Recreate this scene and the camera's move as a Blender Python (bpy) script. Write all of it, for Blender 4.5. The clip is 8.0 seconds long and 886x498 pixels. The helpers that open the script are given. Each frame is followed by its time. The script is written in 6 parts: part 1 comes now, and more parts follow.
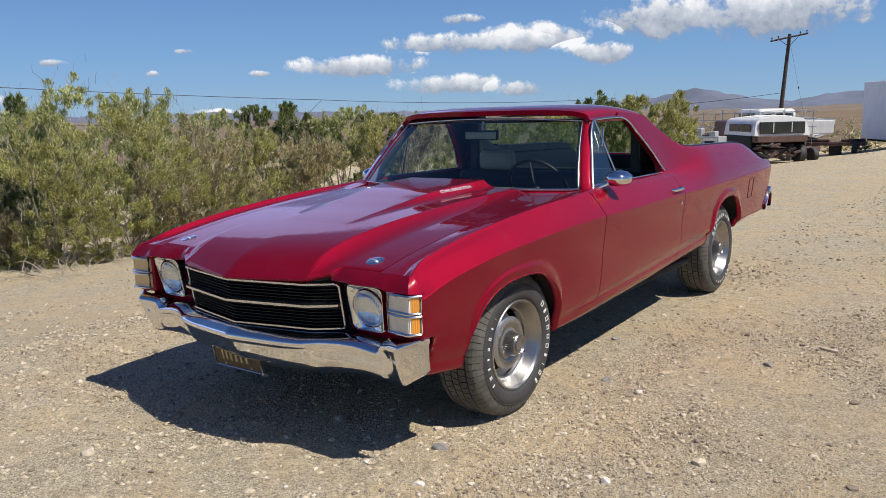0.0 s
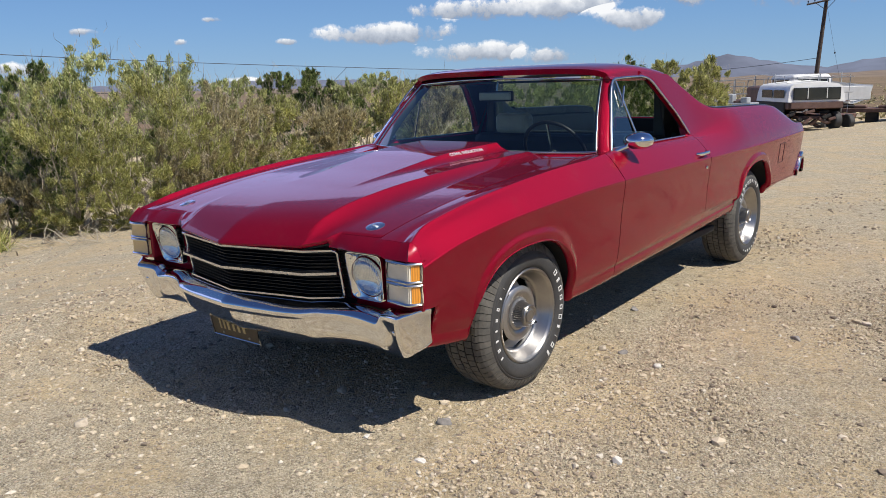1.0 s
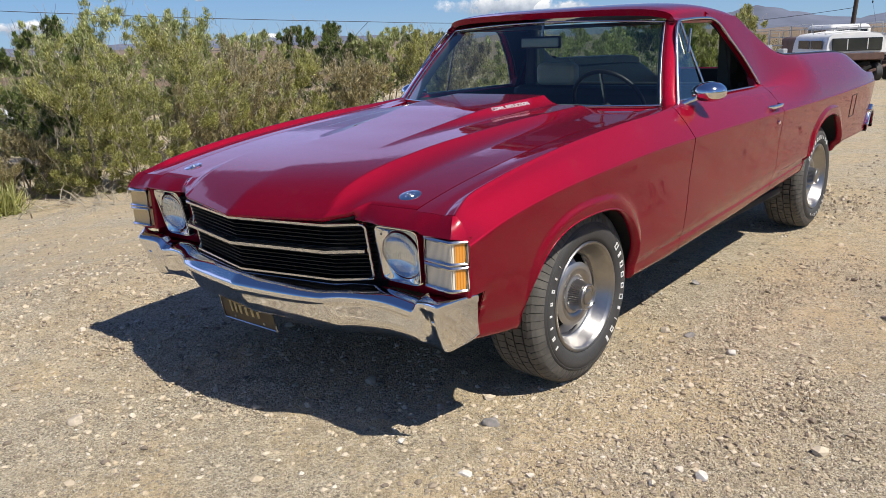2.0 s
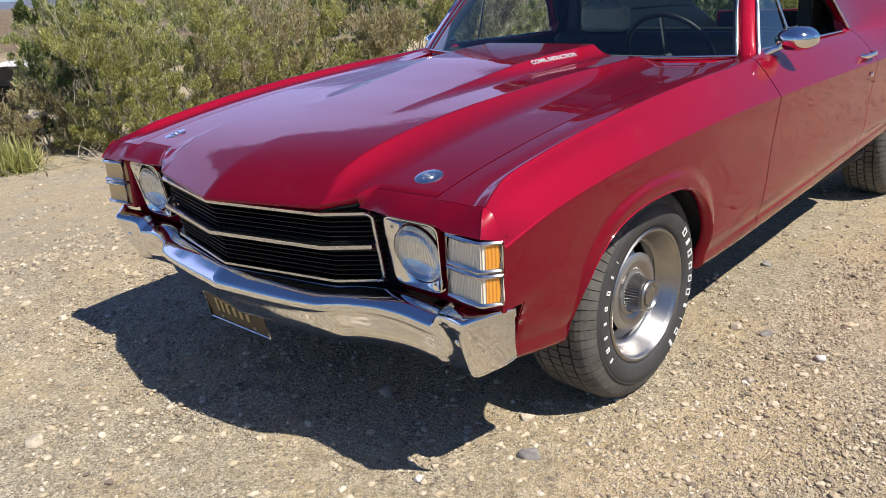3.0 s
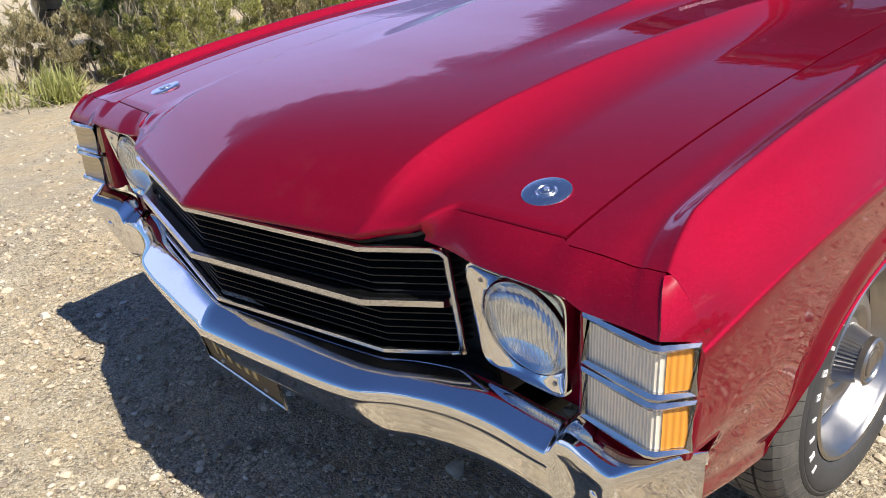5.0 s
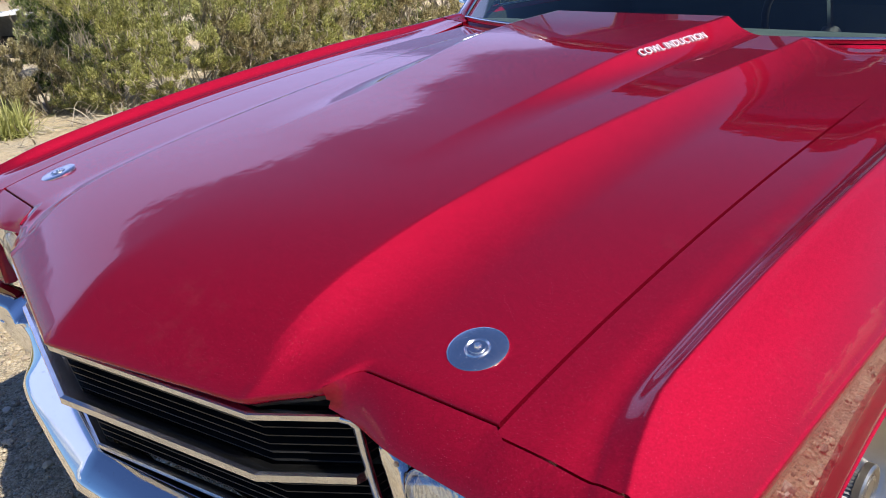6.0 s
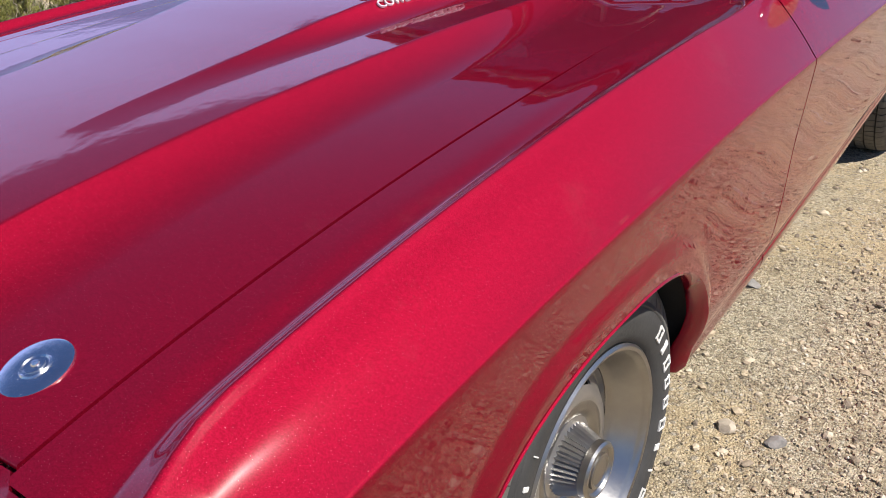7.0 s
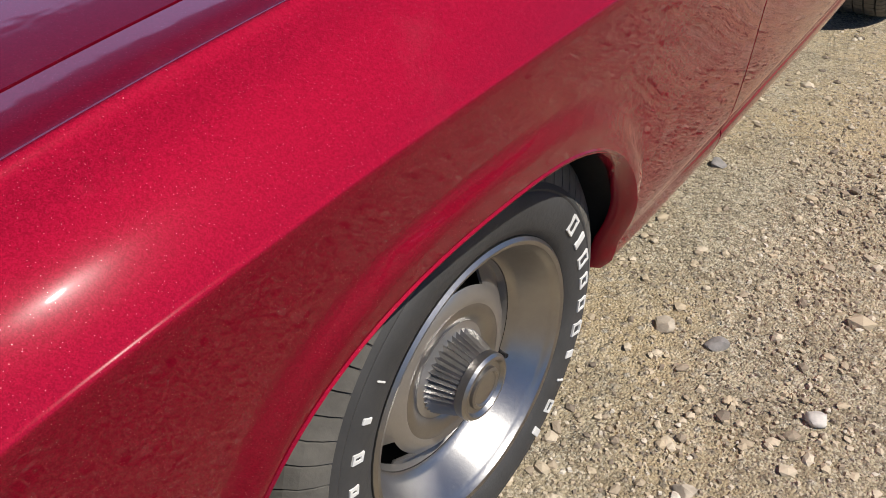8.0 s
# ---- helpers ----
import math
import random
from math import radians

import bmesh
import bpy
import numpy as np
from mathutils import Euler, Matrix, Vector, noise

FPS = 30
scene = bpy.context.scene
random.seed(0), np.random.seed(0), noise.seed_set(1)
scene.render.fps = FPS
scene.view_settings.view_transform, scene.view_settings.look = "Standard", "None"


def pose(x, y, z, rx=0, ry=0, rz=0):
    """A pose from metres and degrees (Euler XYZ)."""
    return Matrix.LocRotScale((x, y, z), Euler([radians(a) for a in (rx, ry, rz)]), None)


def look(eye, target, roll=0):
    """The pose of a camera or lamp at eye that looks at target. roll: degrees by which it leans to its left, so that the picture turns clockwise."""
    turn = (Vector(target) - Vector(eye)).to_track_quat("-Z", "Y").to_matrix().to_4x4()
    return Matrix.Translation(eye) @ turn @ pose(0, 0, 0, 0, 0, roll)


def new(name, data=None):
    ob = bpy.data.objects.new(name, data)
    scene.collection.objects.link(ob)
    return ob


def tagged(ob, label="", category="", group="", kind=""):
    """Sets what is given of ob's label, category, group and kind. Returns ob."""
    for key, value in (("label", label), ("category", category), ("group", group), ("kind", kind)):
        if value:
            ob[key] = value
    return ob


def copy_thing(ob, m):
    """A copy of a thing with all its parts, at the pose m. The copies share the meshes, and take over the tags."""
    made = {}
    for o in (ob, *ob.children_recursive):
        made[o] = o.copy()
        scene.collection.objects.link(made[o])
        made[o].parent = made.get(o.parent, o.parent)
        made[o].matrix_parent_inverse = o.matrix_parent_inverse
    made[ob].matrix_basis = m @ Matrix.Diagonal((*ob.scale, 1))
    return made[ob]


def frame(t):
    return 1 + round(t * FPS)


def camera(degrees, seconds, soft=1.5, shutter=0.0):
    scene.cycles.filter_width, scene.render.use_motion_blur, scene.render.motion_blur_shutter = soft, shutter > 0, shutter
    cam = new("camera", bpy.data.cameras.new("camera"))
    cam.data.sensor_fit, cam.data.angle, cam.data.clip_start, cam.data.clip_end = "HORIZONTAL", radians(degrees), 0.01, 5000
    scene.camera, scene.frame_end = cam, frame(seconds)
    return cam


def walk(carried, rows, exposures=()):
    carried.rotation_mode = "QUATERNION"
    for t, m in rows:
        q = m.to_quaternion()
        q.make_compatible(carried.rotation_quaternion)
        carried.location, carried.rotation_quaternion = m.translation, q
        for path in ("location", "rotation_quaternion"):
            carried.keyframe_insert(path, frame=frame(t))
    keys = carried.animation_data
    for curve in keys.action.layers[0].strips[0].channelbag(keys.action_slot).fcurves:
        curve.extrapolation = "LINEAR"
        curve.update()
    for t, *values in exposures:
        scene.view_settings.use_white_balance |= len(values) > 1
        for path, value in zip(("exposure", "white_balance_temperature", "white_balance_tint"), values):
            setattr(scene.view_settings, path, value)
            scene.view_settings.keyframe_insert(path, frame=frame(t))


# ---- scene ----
cam = camera(58.3, 8.0, soft=0.5)
PATH = [
    (0, (2.666, -3.011, 1.368), (1.497, -1.421, 1.037), -1.4),
    (0.5, (2.687, -2.923, 1.347), (1.495, -1.36, 0.985), -1.4),
    (1, (2.628, -2.816, 1.321), (1.413, -1.28, 0.915), -1.6),
    (1.5, (2.447, -2.657, 1.293), (1.213, -1.15, 0.838), -1.9),
    (1.7, (2.373, -2.596, 1.286), (1.134, -1.1, 0.808), -2.0),
    (2.8, (2.002, -2.148, 1.252), (0.726, -0.728, 0.656), -2.6),
    (3, (1.927, -2.061, 1.249), (0.64, -0.664, 0.623), -2.8),
    (3.5, (1.705, -1.891, 1.216), (0.401, -0.541, 0.524), -2.9),
    (4, (1.546, -1.739, 1.154), (0.228, -0.434, 0.406), -2.7),
    (4.2, (1.5, -1.681, 1.135), (0.17, -0.398, 0.372), -2.8),
    (5.3, (1.193, -1.428, 1.207), (-0.159, -0.183, 0.418), -3.1),
    (5.5, (1.151, -1.383, 1.223), (-0.197, -0.123, 0.451), -3.1),
    (6, (1.139, -1.246, 1.252), (-0.17, 0.066, 0.501), -3.4),
    (6.5, (1.207, -1.076, 1.264), (-0.006, 0.315, 0.493), -2.9),
    (7, (1.293, -0.924, 1.204), (0.188, 0.507, 0.349), -3.0),
    (7.5, (1.326, -0.82, 1.121), (0.307, 0.557, 0.089), -2.0),
    (8, (1.287, -0.635, 1.084), (0.295, 0.671, -0.061), -1.1),
]
walk(cam, [(t, look(eye, target, roll)) for t, eye, target, roll in PATH],
     exposures=[(0, 0.06), (1.5, 0.12), (3, 0.30), (5.5, 0.58), (6.5, 0.58), (7.5, 0.12), (8, 0.04)])


# ---- light ----
SUN = Vector((0.685, 0.045, 1.0)).normalized()
world = bpy.data.worlds.new("sky_world")
scene.world = world
world.use_nodes = True
wn = world.node_tree
wn.nodes.clear()
sky = wn.nodes.new("ShaderNodeTexSky")
sky.sky_type = "NISHITA"
sky.sun_disc = False
sky.sun_elevation = math.asin(SUN.z)
sky.sun_rotation = math.atan2(SUN.x, SUN.y)
sky.altitude = 2200
sky.air_density = 1.0
sky.dust_density = 0.0
sky.ozone_density = 2.5
wbg = wn.nodes.new("ShaderNodeBackground")
wbg.inputs["Strength"].default_value = 0.072
wout = wn.nodes.new("ShaderNodeOutputWorld")
wmix = wn.nodes.new("ShaderNodeMix")
wmix.data_type = "RGBA"
wmix.blend_type = "MULTIPLY"
wmix.inputs[0].default_value = 1.0
wmix.inputs[7].default_value = (0.82, 0.96, 1.32, 1)
wn.links.new(sky.outputs[0], wmix.inputs[6])
wn.links.new(wmix.outputs[2], wbg.inputs[0])
wn.links.new(wbg.outputs[0], wout.inputs[0])
sun_data = bpy.data.lights.new("sun", "SUN")
sun_data.energy = 5.0
sun_data.angle = radians(0.53)
sun_data.color = (1.0, 0.95, 0.87)
sun = new("sun", sun_data)
sun.matrix_world = look(SUN * 60, (0, 0, 0))


# ---- materials ----
class Mat:
    """A node material with short helpers."""

    def __init__(self, name, **vals):
        self.m = bpy.data.materials.new(name)
        self.m.use_nodes = True
        self.t = self.m.node_tree
        self.b = self.t.nodes["Principled BSDF"]
        for k, v in vals.items():
            self.set(k, v)

    def set(self, key, v):
        key = {"base": "Base Color", "rough": "Roughness", "metal": "Metallic", "coat": "Coat Weight", "coat_rough": "Coat Roughness", "trans": "Transmission Weight", "ior": "IOR", "spec": "Specular IOR Level"}.get(key, key)
        if isinstance(v, tuple) and len(v) == 3:
            v = (*v, 1)
        self.b.inputs[key].default_value = v

    def node(self, kind, **props):
        n = self.t.nodes.new("ShaderNode" + kind)
        for k, v in props.items():
            if k in n.inputs:
                n.inputs[k].default_value = v
            else:
                n.inputs[k.replace("_", " ")].default_value = v
        return n

    def link(self, a, b):
        self.t.links.new(a, b)

    def coords(self):
        return self.node("TexCoord").outputs["Object"]

    def noise(self, scale, detail=4.0, rough=0.6, vec=None):
        n = self.node("TexNoise", Scale=scale, Detail=detail, Roughness=rough)
        self.link(vec or self.coords(), n.inputs["Vector"])
        return n.outputs["Fac"]

    def voronoi(self, scale, feature="F1", out="Distance", vec=None, rand=1.0):
        n = self.node("TexVoronoi", Scale=scale, Randomness=rand)
        n.feature = feature
        self.link(vec or self.coords(), n.inputs["Vector"])
        return n.outputs[out]

    def ramp(self, fac, stops):
        n = self.node("ValToRGB")
        el = n.color_ramp.elements
        while len(el) < len(stops):
            el.new(0.5)
        for e, (p, c) in zip(el, stops):
            e.position = p
            e.color = (*c, 1) if isinstance(c, tuple) else (c, c, c, 1)
        self.link(fac, n.inputs["Fac"])
        return n.outputs["Color"]

    def mix(self, fac, a, b, mode="MIX"):
        n = self.t.nodes.new("ShaderNodeMix")
        n.data_type = "RGBA"
        n.blend_type = mode
        for sock, v in ((n.inputs[0], fac), (n.inputs[6], a), (n.inputs[7], b)):
            if isinstance(v, (int, float)):
                sock.default_value = v
            elif isinstance(v, tuple):
                sock.default_value = (*v, 1)
            else:
                self.link(v, sock)
        return n.outputs[2]

    def math(self, op, a, b=0.0, c=0.0):
        n = self.t.nodes.new("ShaderNodeMath")
        n.operation = op
        for sock, v in zip(n.inputs, (a, b, c)):
            if isinstance(v, (int, float)):
                sock.default_value = v
            else:
                self.link(v, sock)
        return n.outputs[0]

    def bump(self, height, strength, dist, target="Normal", normal=None):
        n = self.node("Bump", Strength=strength, Distance=dist)
        self.link(height, n.inputs["Height"])
        if normal is not None:
            self.link(normal, n.inputs["Normal"])
        if target:
            self.link(n.outputs[0], self.b.inputs[target])
        return n.outputs[0]

    def to(self, sock, key):
        self.link(sock, self.b.inputs[{"base": "Base Color", "rough": "Roughness"}.get(key, key)])


def simple(name, base, rough=0.5, metal=0.0, vary=0.15, scale=12.0, bump=0.0, bscale=60.0, bdist=0.003, **more):
    """A surface with broad and fine variation of colour, gloss and relief."""
    k = Mat(name, rough=rough, metal=metal, **more)
    broad = k.noise(scale, 5)
    dark = tuple(c * (1 - vary) for c in base)
    light = tuple(min(1, c * (1 + vary)) for c in base)
    k.to(k.ramp(broad, [(0.3, dark), (0.7, light)]), "base")
    fine = k.noise(bscale, 4)
    k.to(k.math("ADD", k.math("MULTIPLY", fine, 0.16), max(0.0, rough - 0.08)), "rough")
    if bump:
        k.bump(fine, bump, bdist)
    return k.m


def make_paint():
    """Candy red: a broad, soft metal-flake lobe under a clear glossy coat."""
    k = Mat("candy_red_paint")
    k.t.nodes.remove(k.b)
    out = k.t.nodes["Material Output"]
    flake = k.voronoi(1150, out="Color")
    sep = k.node("SeparateColor")
    k.link(flake, sep.inputs[0])
    grain = k.ramp(sep.outputs[0], [(0.0, (0.23, 0.003, 0.017)), (1.0, (0.39, 0.006, 0.032))])
    broad = k.noise(2.2, 3)
    base = k.mix(k.math("MULTIPLY", broad, 0.2), grain, (0.33, 0.004, 0.024))
    sub = k.node("VectorMath")
    sub.operation = "SUBTRACT"
    k.link(flake, sub.inputs[0])
    sub.inputs[1].default_value = (0.5, 0.5, 0.5)
    scale = k.node("VectorMath")
    scale.operation = "SCALE"
    k.link(sub.outputs[0], scale.inputs[0])
    scale.inputs["Scale"].default_value = 0.24
    geo = k.node("NewGeometry")
    add = k.node("VectorMath")
    k.link(geo.outputs["Normal"], add.inputs[0])
    k.link(scale.outputs[0], add.inputs[1])
    nor = k.node("VectorMath")
    nor.operation = "NORMALIZE"
    k.link(add.outputs[0], nor.inputs[0])
    metal = k.node("BsdfAnisotropic", Roughness=0.65)
    metal.distribution = "BECKMANN"
    k.link(base, metal.inputs["Color"])
    k.link(nor.outputs[0], metal.inputs["Normal"])
    # scattered larger flakes, each its own small mirror
    big = k.voronoi(430, out="Color")
    sep2 = k.node("SeparateColor")
    k.link(big, sep2.inputs[0])
    near = k.ramp(k.voronoi(430), [(0.07, 1.0), (0.13, 0.0)])
    spark = k.math("MULTIPLY", k.ramp(sep2.outputs[1], [(0.52, 0.0), (0.54, 1.0)]), near)
    sub2 = k.node("VectorMath")
    sub2.operation = "SUBTRACT"
    k.link(big, sub2.inputs[0])
    sub2.inputs[1].default_value = (0.5, 0.5, 0.5)
    scale2 = k.node("VectorMath")
    scale2.operation = "SCALE"
    k.link(sub2.outputs[0], scale2.inputs[0])
    scale2.inputs["Scale"].default_value = 0.5
    add2 = k.node("VectorMath")
    k.link(geo.outputs["Normal"], add2.inputs[0])
    k.link(scale2.outputs[0], add2.inputs[1])
    nor2 = k.node("VectorMath")
    nor2.operation = "NORMALIZE"
    k.link(add2.outputs[0], nor2.inputs[0])
    glint = k.node("BsdfAnisotropic", Roughness=0.4)
    glint.inputs["Color"].default_value = (1.0, 0.30, 0.34, 1)
    k.link(nor2.outputs[0], glint.inputs["Normal"])
    under = k.node("MixShader")
    body = k.node("BsdfDiffuse")
    k.link(k.mix(0.36, base, (0.06, 0.001, 0.004)), body.inputs[0])
    deep = k.node("MixShader")
    deep.inputs[0].default_value = 0.47
    k.link(body.outputs[0], deep.inputs[1])
    k.link(metal.outputs[0], deep.inputs[2])
    k.link(spark, under.inputs[0])
    k.link(deep.outputs[0], under.inputs[1])
    k.link(glint.outputs[0], under.inputs[2])
    wave = k.bump(k.noise(9.0, 3), 0.022, 0.02, None)
    coat = k.node("BsdfAnisotropic")
    coat.inputs["Color"].default_value = (1, 1, 1, 1)
    k.link(wave, coat.inputs["Normal"])
    dust = k.ramp(k.noise(26, 8, 0.7), [(0.52, 0.0), (0.75, 1.0)])
    k.link(k.math("ADD", k.math("MULTIPLY", dust, 0.04), 0.022), coat.inputs["Roughness"])
    lw = k.node("LayerWeight", Blend=0.5)
    k.link(wave, lw.inputs["Normal"])
    gloss = k.math("ADD", k.math("MULTIPLY", k.math("POWER", lw.outputs["Facing"], 4.5), 0.95), 0.022)
    # fine scratches scatter a part of the mirror light
    haze = k.node("BsdfAnisotropic", Roughness=0.20)
    haze.inputs["Color"].default_value = (1, 1, 1, 1)
    both = k.node("MixShader")
    both.inputs[0].default_value = 0.10
    k.link(coat.outputs[0], both.inputs[1])
    k.link(haze.outputs[0], both.inputs[2])
    mx = k.node("MixShader")
    k.link(gloss, mx.inputs[0])
    k.link(under.outputs[0], mx.inputs[1])
    k.link(both.outputs[0], mx.inputs[2])
    # rubbed pale marks and a thin film of dust
    film = k.ramp(k.noise(4.2, 9, 0.75), [(0.60, 0.0), (0.76, 0.9)])
    pale = k.node("BsdfDiffuse")
    pale.inputs[0].default_value = (0.62, 0.50, 0.46, 1)
    mx2 = k.node("MixShader")
    k.link(k.math("MULTIPLY", film, 0.018), mx2.inputs[0])
    k.link(mx.outputs[0], mx2.inputs[1])
    k.link(pale.outputs[0], mx2.inputs[2])
    k.link(mx2.outputs[0], out.inputs[0])
    return k.m


def make_chrome():
    k = Mat("chrome", metal=1.0, rough=0.06, base=(0.78, 0.78, 0.79))
    pit = k.ramp(k.noise(90, 6, 0.7), [(0.6, 0.0), (0.72, 1.0)])
    broad = k.ramp(k.noise(7, 4), [(0.35, 0.05), (0.75, 0.12)])
    k.to(k.math("ADD", k.math("MULTIPLY", pit, 0.18), broad), "rough")
    k.to(k.mix(k.math("MULTIPLY", pit, 0.35), (0.78, 0.78, 0.79), (0.42, 0.38, 0.33)), "base")
    k.bump(k.noise(4, 2), 0.004, 0.008)
    return k.m


def make_ground():
    k = Mat("gravel_dirt", rough=0.95, spec=0.2)
    co = k.coords()
    broad = k.noise(0.22, 5, 0.6, co)
    patch = k.noise(1.3, 6, 0.65, co)
    base = k.ramp(broad, [(0.30, (0.43, 0.365, 0.25)), (0.5, (0.54, 0.455, 0.315)), (0.72, (0.62, 0.53, 0.38))])
    sand = k.ramp(patch, [(0.41, 0.0), (0.57, 1.0)])
    base = k.mix(k.math("MULTIPLY", sand, 0.85), base, (0.70, 0.53, 0.30))
    cell = k.voronoi(55, out="Color", vec=co)
    sep = k.node("SeparateColor")
    k.link(cell, sep.inputs[0])
    pebble = k.ramp(sep.outputs[0], [(0.0, (0.20, 0.165, 0.13)), (0.35, (0.38, 0.31, 0.23)), (0.7, (0.50, 0.42, 0.32)), (1.0, (0.66, 0.60, 0.50))])
    dist = k.voronoi(55, vec=co)
    show = k.math("MULTIPLY", k.ramp(dist, [(0.25, 1.0), (0.55, 0.0)]), k.ramp(sep.outputs[1], [(0.35, 0.0), (0.5, 1.0)]))
    base = k.mix(show, base, pebble)
    cell2 = k.voronoi(170, out="Color", vec=co)
    sep2 = k.node("SeparateColor")
    k.link(cell2, sep2.inputs[0])
    grit = k.math("SUBTRACT", 0.66, k.math("MULTIPLY", sand, 0.36))
    base = k.mix(grit, base, k.ramp(sep2.outputs[0], [(0.0, (0.09, 0.075, 0.055)), (0.28, (0.40, 0.33, 0.225)), (0.6, (0.63, 0.53, 0.36)), (1.0, (0.95, 0.86, 0.68))]))
    # dark dots put the small shadows between stones into the colour
    shadow_specks = k.ramp(k.noise(130, 3, 0.7, co), [(0.31, 0.8), (0.41, 0.0)])
    base = k.mix(shadow_specks, base, (0.13, 0.095, 0.06))
    mottle = k.noise(11, 8, 0.8, co)
    base = k.mix(k.ramp(mottle, [(0.36, 0.55), (0.48, 0.0)]), base, (0.27, 0.205, 0.13))
    base = k.mix(k.ramp(mottle, [(0.52, 0.0), (0.66, 0.5)]), base, (0.80, 0.67, 0.46))
    # brown scrub land beyond the yard
    ln = k.node("VectorMath")
    ln.operation = "LENGTH"
    k.link(co, ln.inputs[0])
    far = k.ramp(k.math("ADD", k.math("DIVIDE", ln.outputs["Value"], 120.0), k.math("MULTIPLY", k.noise(0.05, 5, 0.6, co), 0.2)), [(0.46, 0.0), (0.62, 1.0)])
    base = k.mix(far, base, k.ramp(k.noise(0.12, 6, 0.7, co), [(0.4, (0.24, 0.165, 0.105)), (0.6, (0.145, 0.115, 0.07))]))
    k.to(base, "base")
    h = k.math("ADD", k.math("MULTIPLY", show, 0.35), k.math("MULTIPLY", k.math("SUBTRACT", 1.0, k.voronoi(170, vec=co)), 0.5))
    h = k.math("ADD", h, k.math("MULTIPLY", k.noise(30, 8, 0.75, co), 1.3))
    k.bump(h, 1.0, 0.017)
    return k.m


def make_stone():
    k = Mat("gravel_stone", rough=0.9, spec=0.25)
    geo = k.node("NewGeometry")
    tone = k.ramp(geo.outputs["Random Per Island"], [(0.0, (0.13, 0.105, 0.085)), (0.22, (0.31, 0.25, 0.18)), (0.5, (0.53, 0.43, 0.29)), (0.9, (0.66, 0.56, 0.42)), (1.0, (0.72, 0.66, 0.56))])
    k.to(k.mix(k.math("MULTIPLY", k.noise(60, 5), 0.5), tone, (0.40, 0.32, 0.23)), "base")
    k.bump(k.noise(120, 5), 0.4, 0.003)
    return k.m


def make_leaf(name, dark, mid, light):
    k = Mat(name, rough=0.55, spec=0.4)
    geo = k.node("NewGeometry")
    tone = k.ramp(geo.outputs["Random Per Island"], [(0.0, dark), (0.55, mid), (1.0, light)])
    k.to(k.mix(k.ramp(k.noise(2.6, 5, 0.7), [(0.44, 0.0), (0.66, 0.45)]), tone, dark), "base")
    tl = k.node("BsdfTranslucent")
    k.link(k.b.inputs["Base Color"].links[0].from_socket, tl.inputs[0])
    mx = k.node("MixShader")
    mx.inputs[0].default_value = 0.42
    k.link(k.b.outputs[0], mx.inputs[1])
    k.link(tl.outputs[0], mx.inputs[2])
    k.link(mx.outputs[0], k.t.nodes["Material Output"].inputs[0])
    return k.m


def make_glass(name, tint, rough=0.0):
    """Thin window glass: see-through with a mirror-like gloss."""
    m = bpy.data.materials.new(name)
    m.use_nodes = True
    t = m.node_tree
    t.nodes.clear()
    out = t.nodes.new("ShaderNodeOutputMaterial")
    clear = t.nodes.new("ShaderNodeBsdfTransparent")
    clear.inputs[0].default_value = (*tint, 1)
    gloss = t.nodes.new("ShaderNodeBsdfGlossy")
    gloss.inputs["Roughness"].default_value = rough
    lw = t.nodes.new("ShaderNodeLayerWeight")
    lw.inputs["Blend"].default_value = 0.5
    pw = t.nodes.new("ShaderNodeMath")
    pw.operation = "POWER"
    pw.inputs[1].default_value = 3.0
    t.links.new(lw.outputs["Facing"], pw.inputs[0])
    fres = t.nodes.new("ShaderNodeMath")
    fres.operation = "MULTIPLY_ADD"
    fres.inputs[1].default_value = 0.85
    fres.inputs[2].default_value = 0.075
    t.links.new(pw.outputs[0], fres.inputs[0])
    mix = t.nodes.new("ShaderNodeMixShader")
    t.links.new(fres.outputs[0], mix.inputs[0])
    t.links.new(clear.outputs[0], mix.inputs[1])
    t.links.new(gloss.outputs[0], mix.inputs[2])
    t.links.new(mix.outputs[0], out.inputs[0])
    return m


PAINT = make_paint()
CHROME = make_chrome()
GROUND = make_ground()
STONE = make_stone()
WHITE_BADGE = simple("silver_white_badge", (0.82, 0.82, 0.82), 0.35, 0.3, 0.05, 30)
TRIM = simple("bright_trim", (0.62, 0.62, 0.63), 0.22, 1.0, 0.1, 20)
BLACK = simple("black_plastic", (0.007, 0.007, 0.008), 0.5, 0, 0.3, 8, 0.1)
UNDER = simple("underbody_black", (0.02, 0.018, 0.016), 0.85, 0, 0.4, 6, 0.3)
PIN = simple("bright_pin_plate", (0.74, 0.75, 0.77), 0.24, 1.0, 0.06, 25, 0.03, 200)
RUBBER = simple("tyre_rubber", (0.045, 0.044, 0.043), 0.72, 0, 0.25, 9, 0.25, 140)
TREAD = simple("dusty_tread_rubber", (0.105, 0.098, 0.085), 0.88, 0, 0.35, 14, 0.5, 90)
WHITE_RUBBER = simple("white_letter_rubber", (0.72, 0.71, 0.68), 0.6, 0, 0.12, 50)
ALLOY = simple("silver_wheel_paint", (0.42, 0.405, 0.39), 0.36, 0.85, 0.10, 10, 0.05, 200)
STEEL = simple("brushed_steel", (0.36, 0.35, 0.34), 0.34, 1.0, 0.1, 15, 0.06, 220)
VINYL = simple("dark_green_vinyl", (0.018, 0.024, 0.022), 0.55, 0, 0.25, 7, 0.2, 160)
DASH = simple("dusty_green_dash", (0.085, 0.105, 0.10), 0.6, 0, 0.25, 7, 0.2, 160)
TAN = simple("tan_vinyl", (0.60, 0.55, 0.44), 0.6, 0, 0.12, 9, 0.15, 150)
GLASS = make_glass("tinted_window_glass", (0.60, 0.72, 0.68))
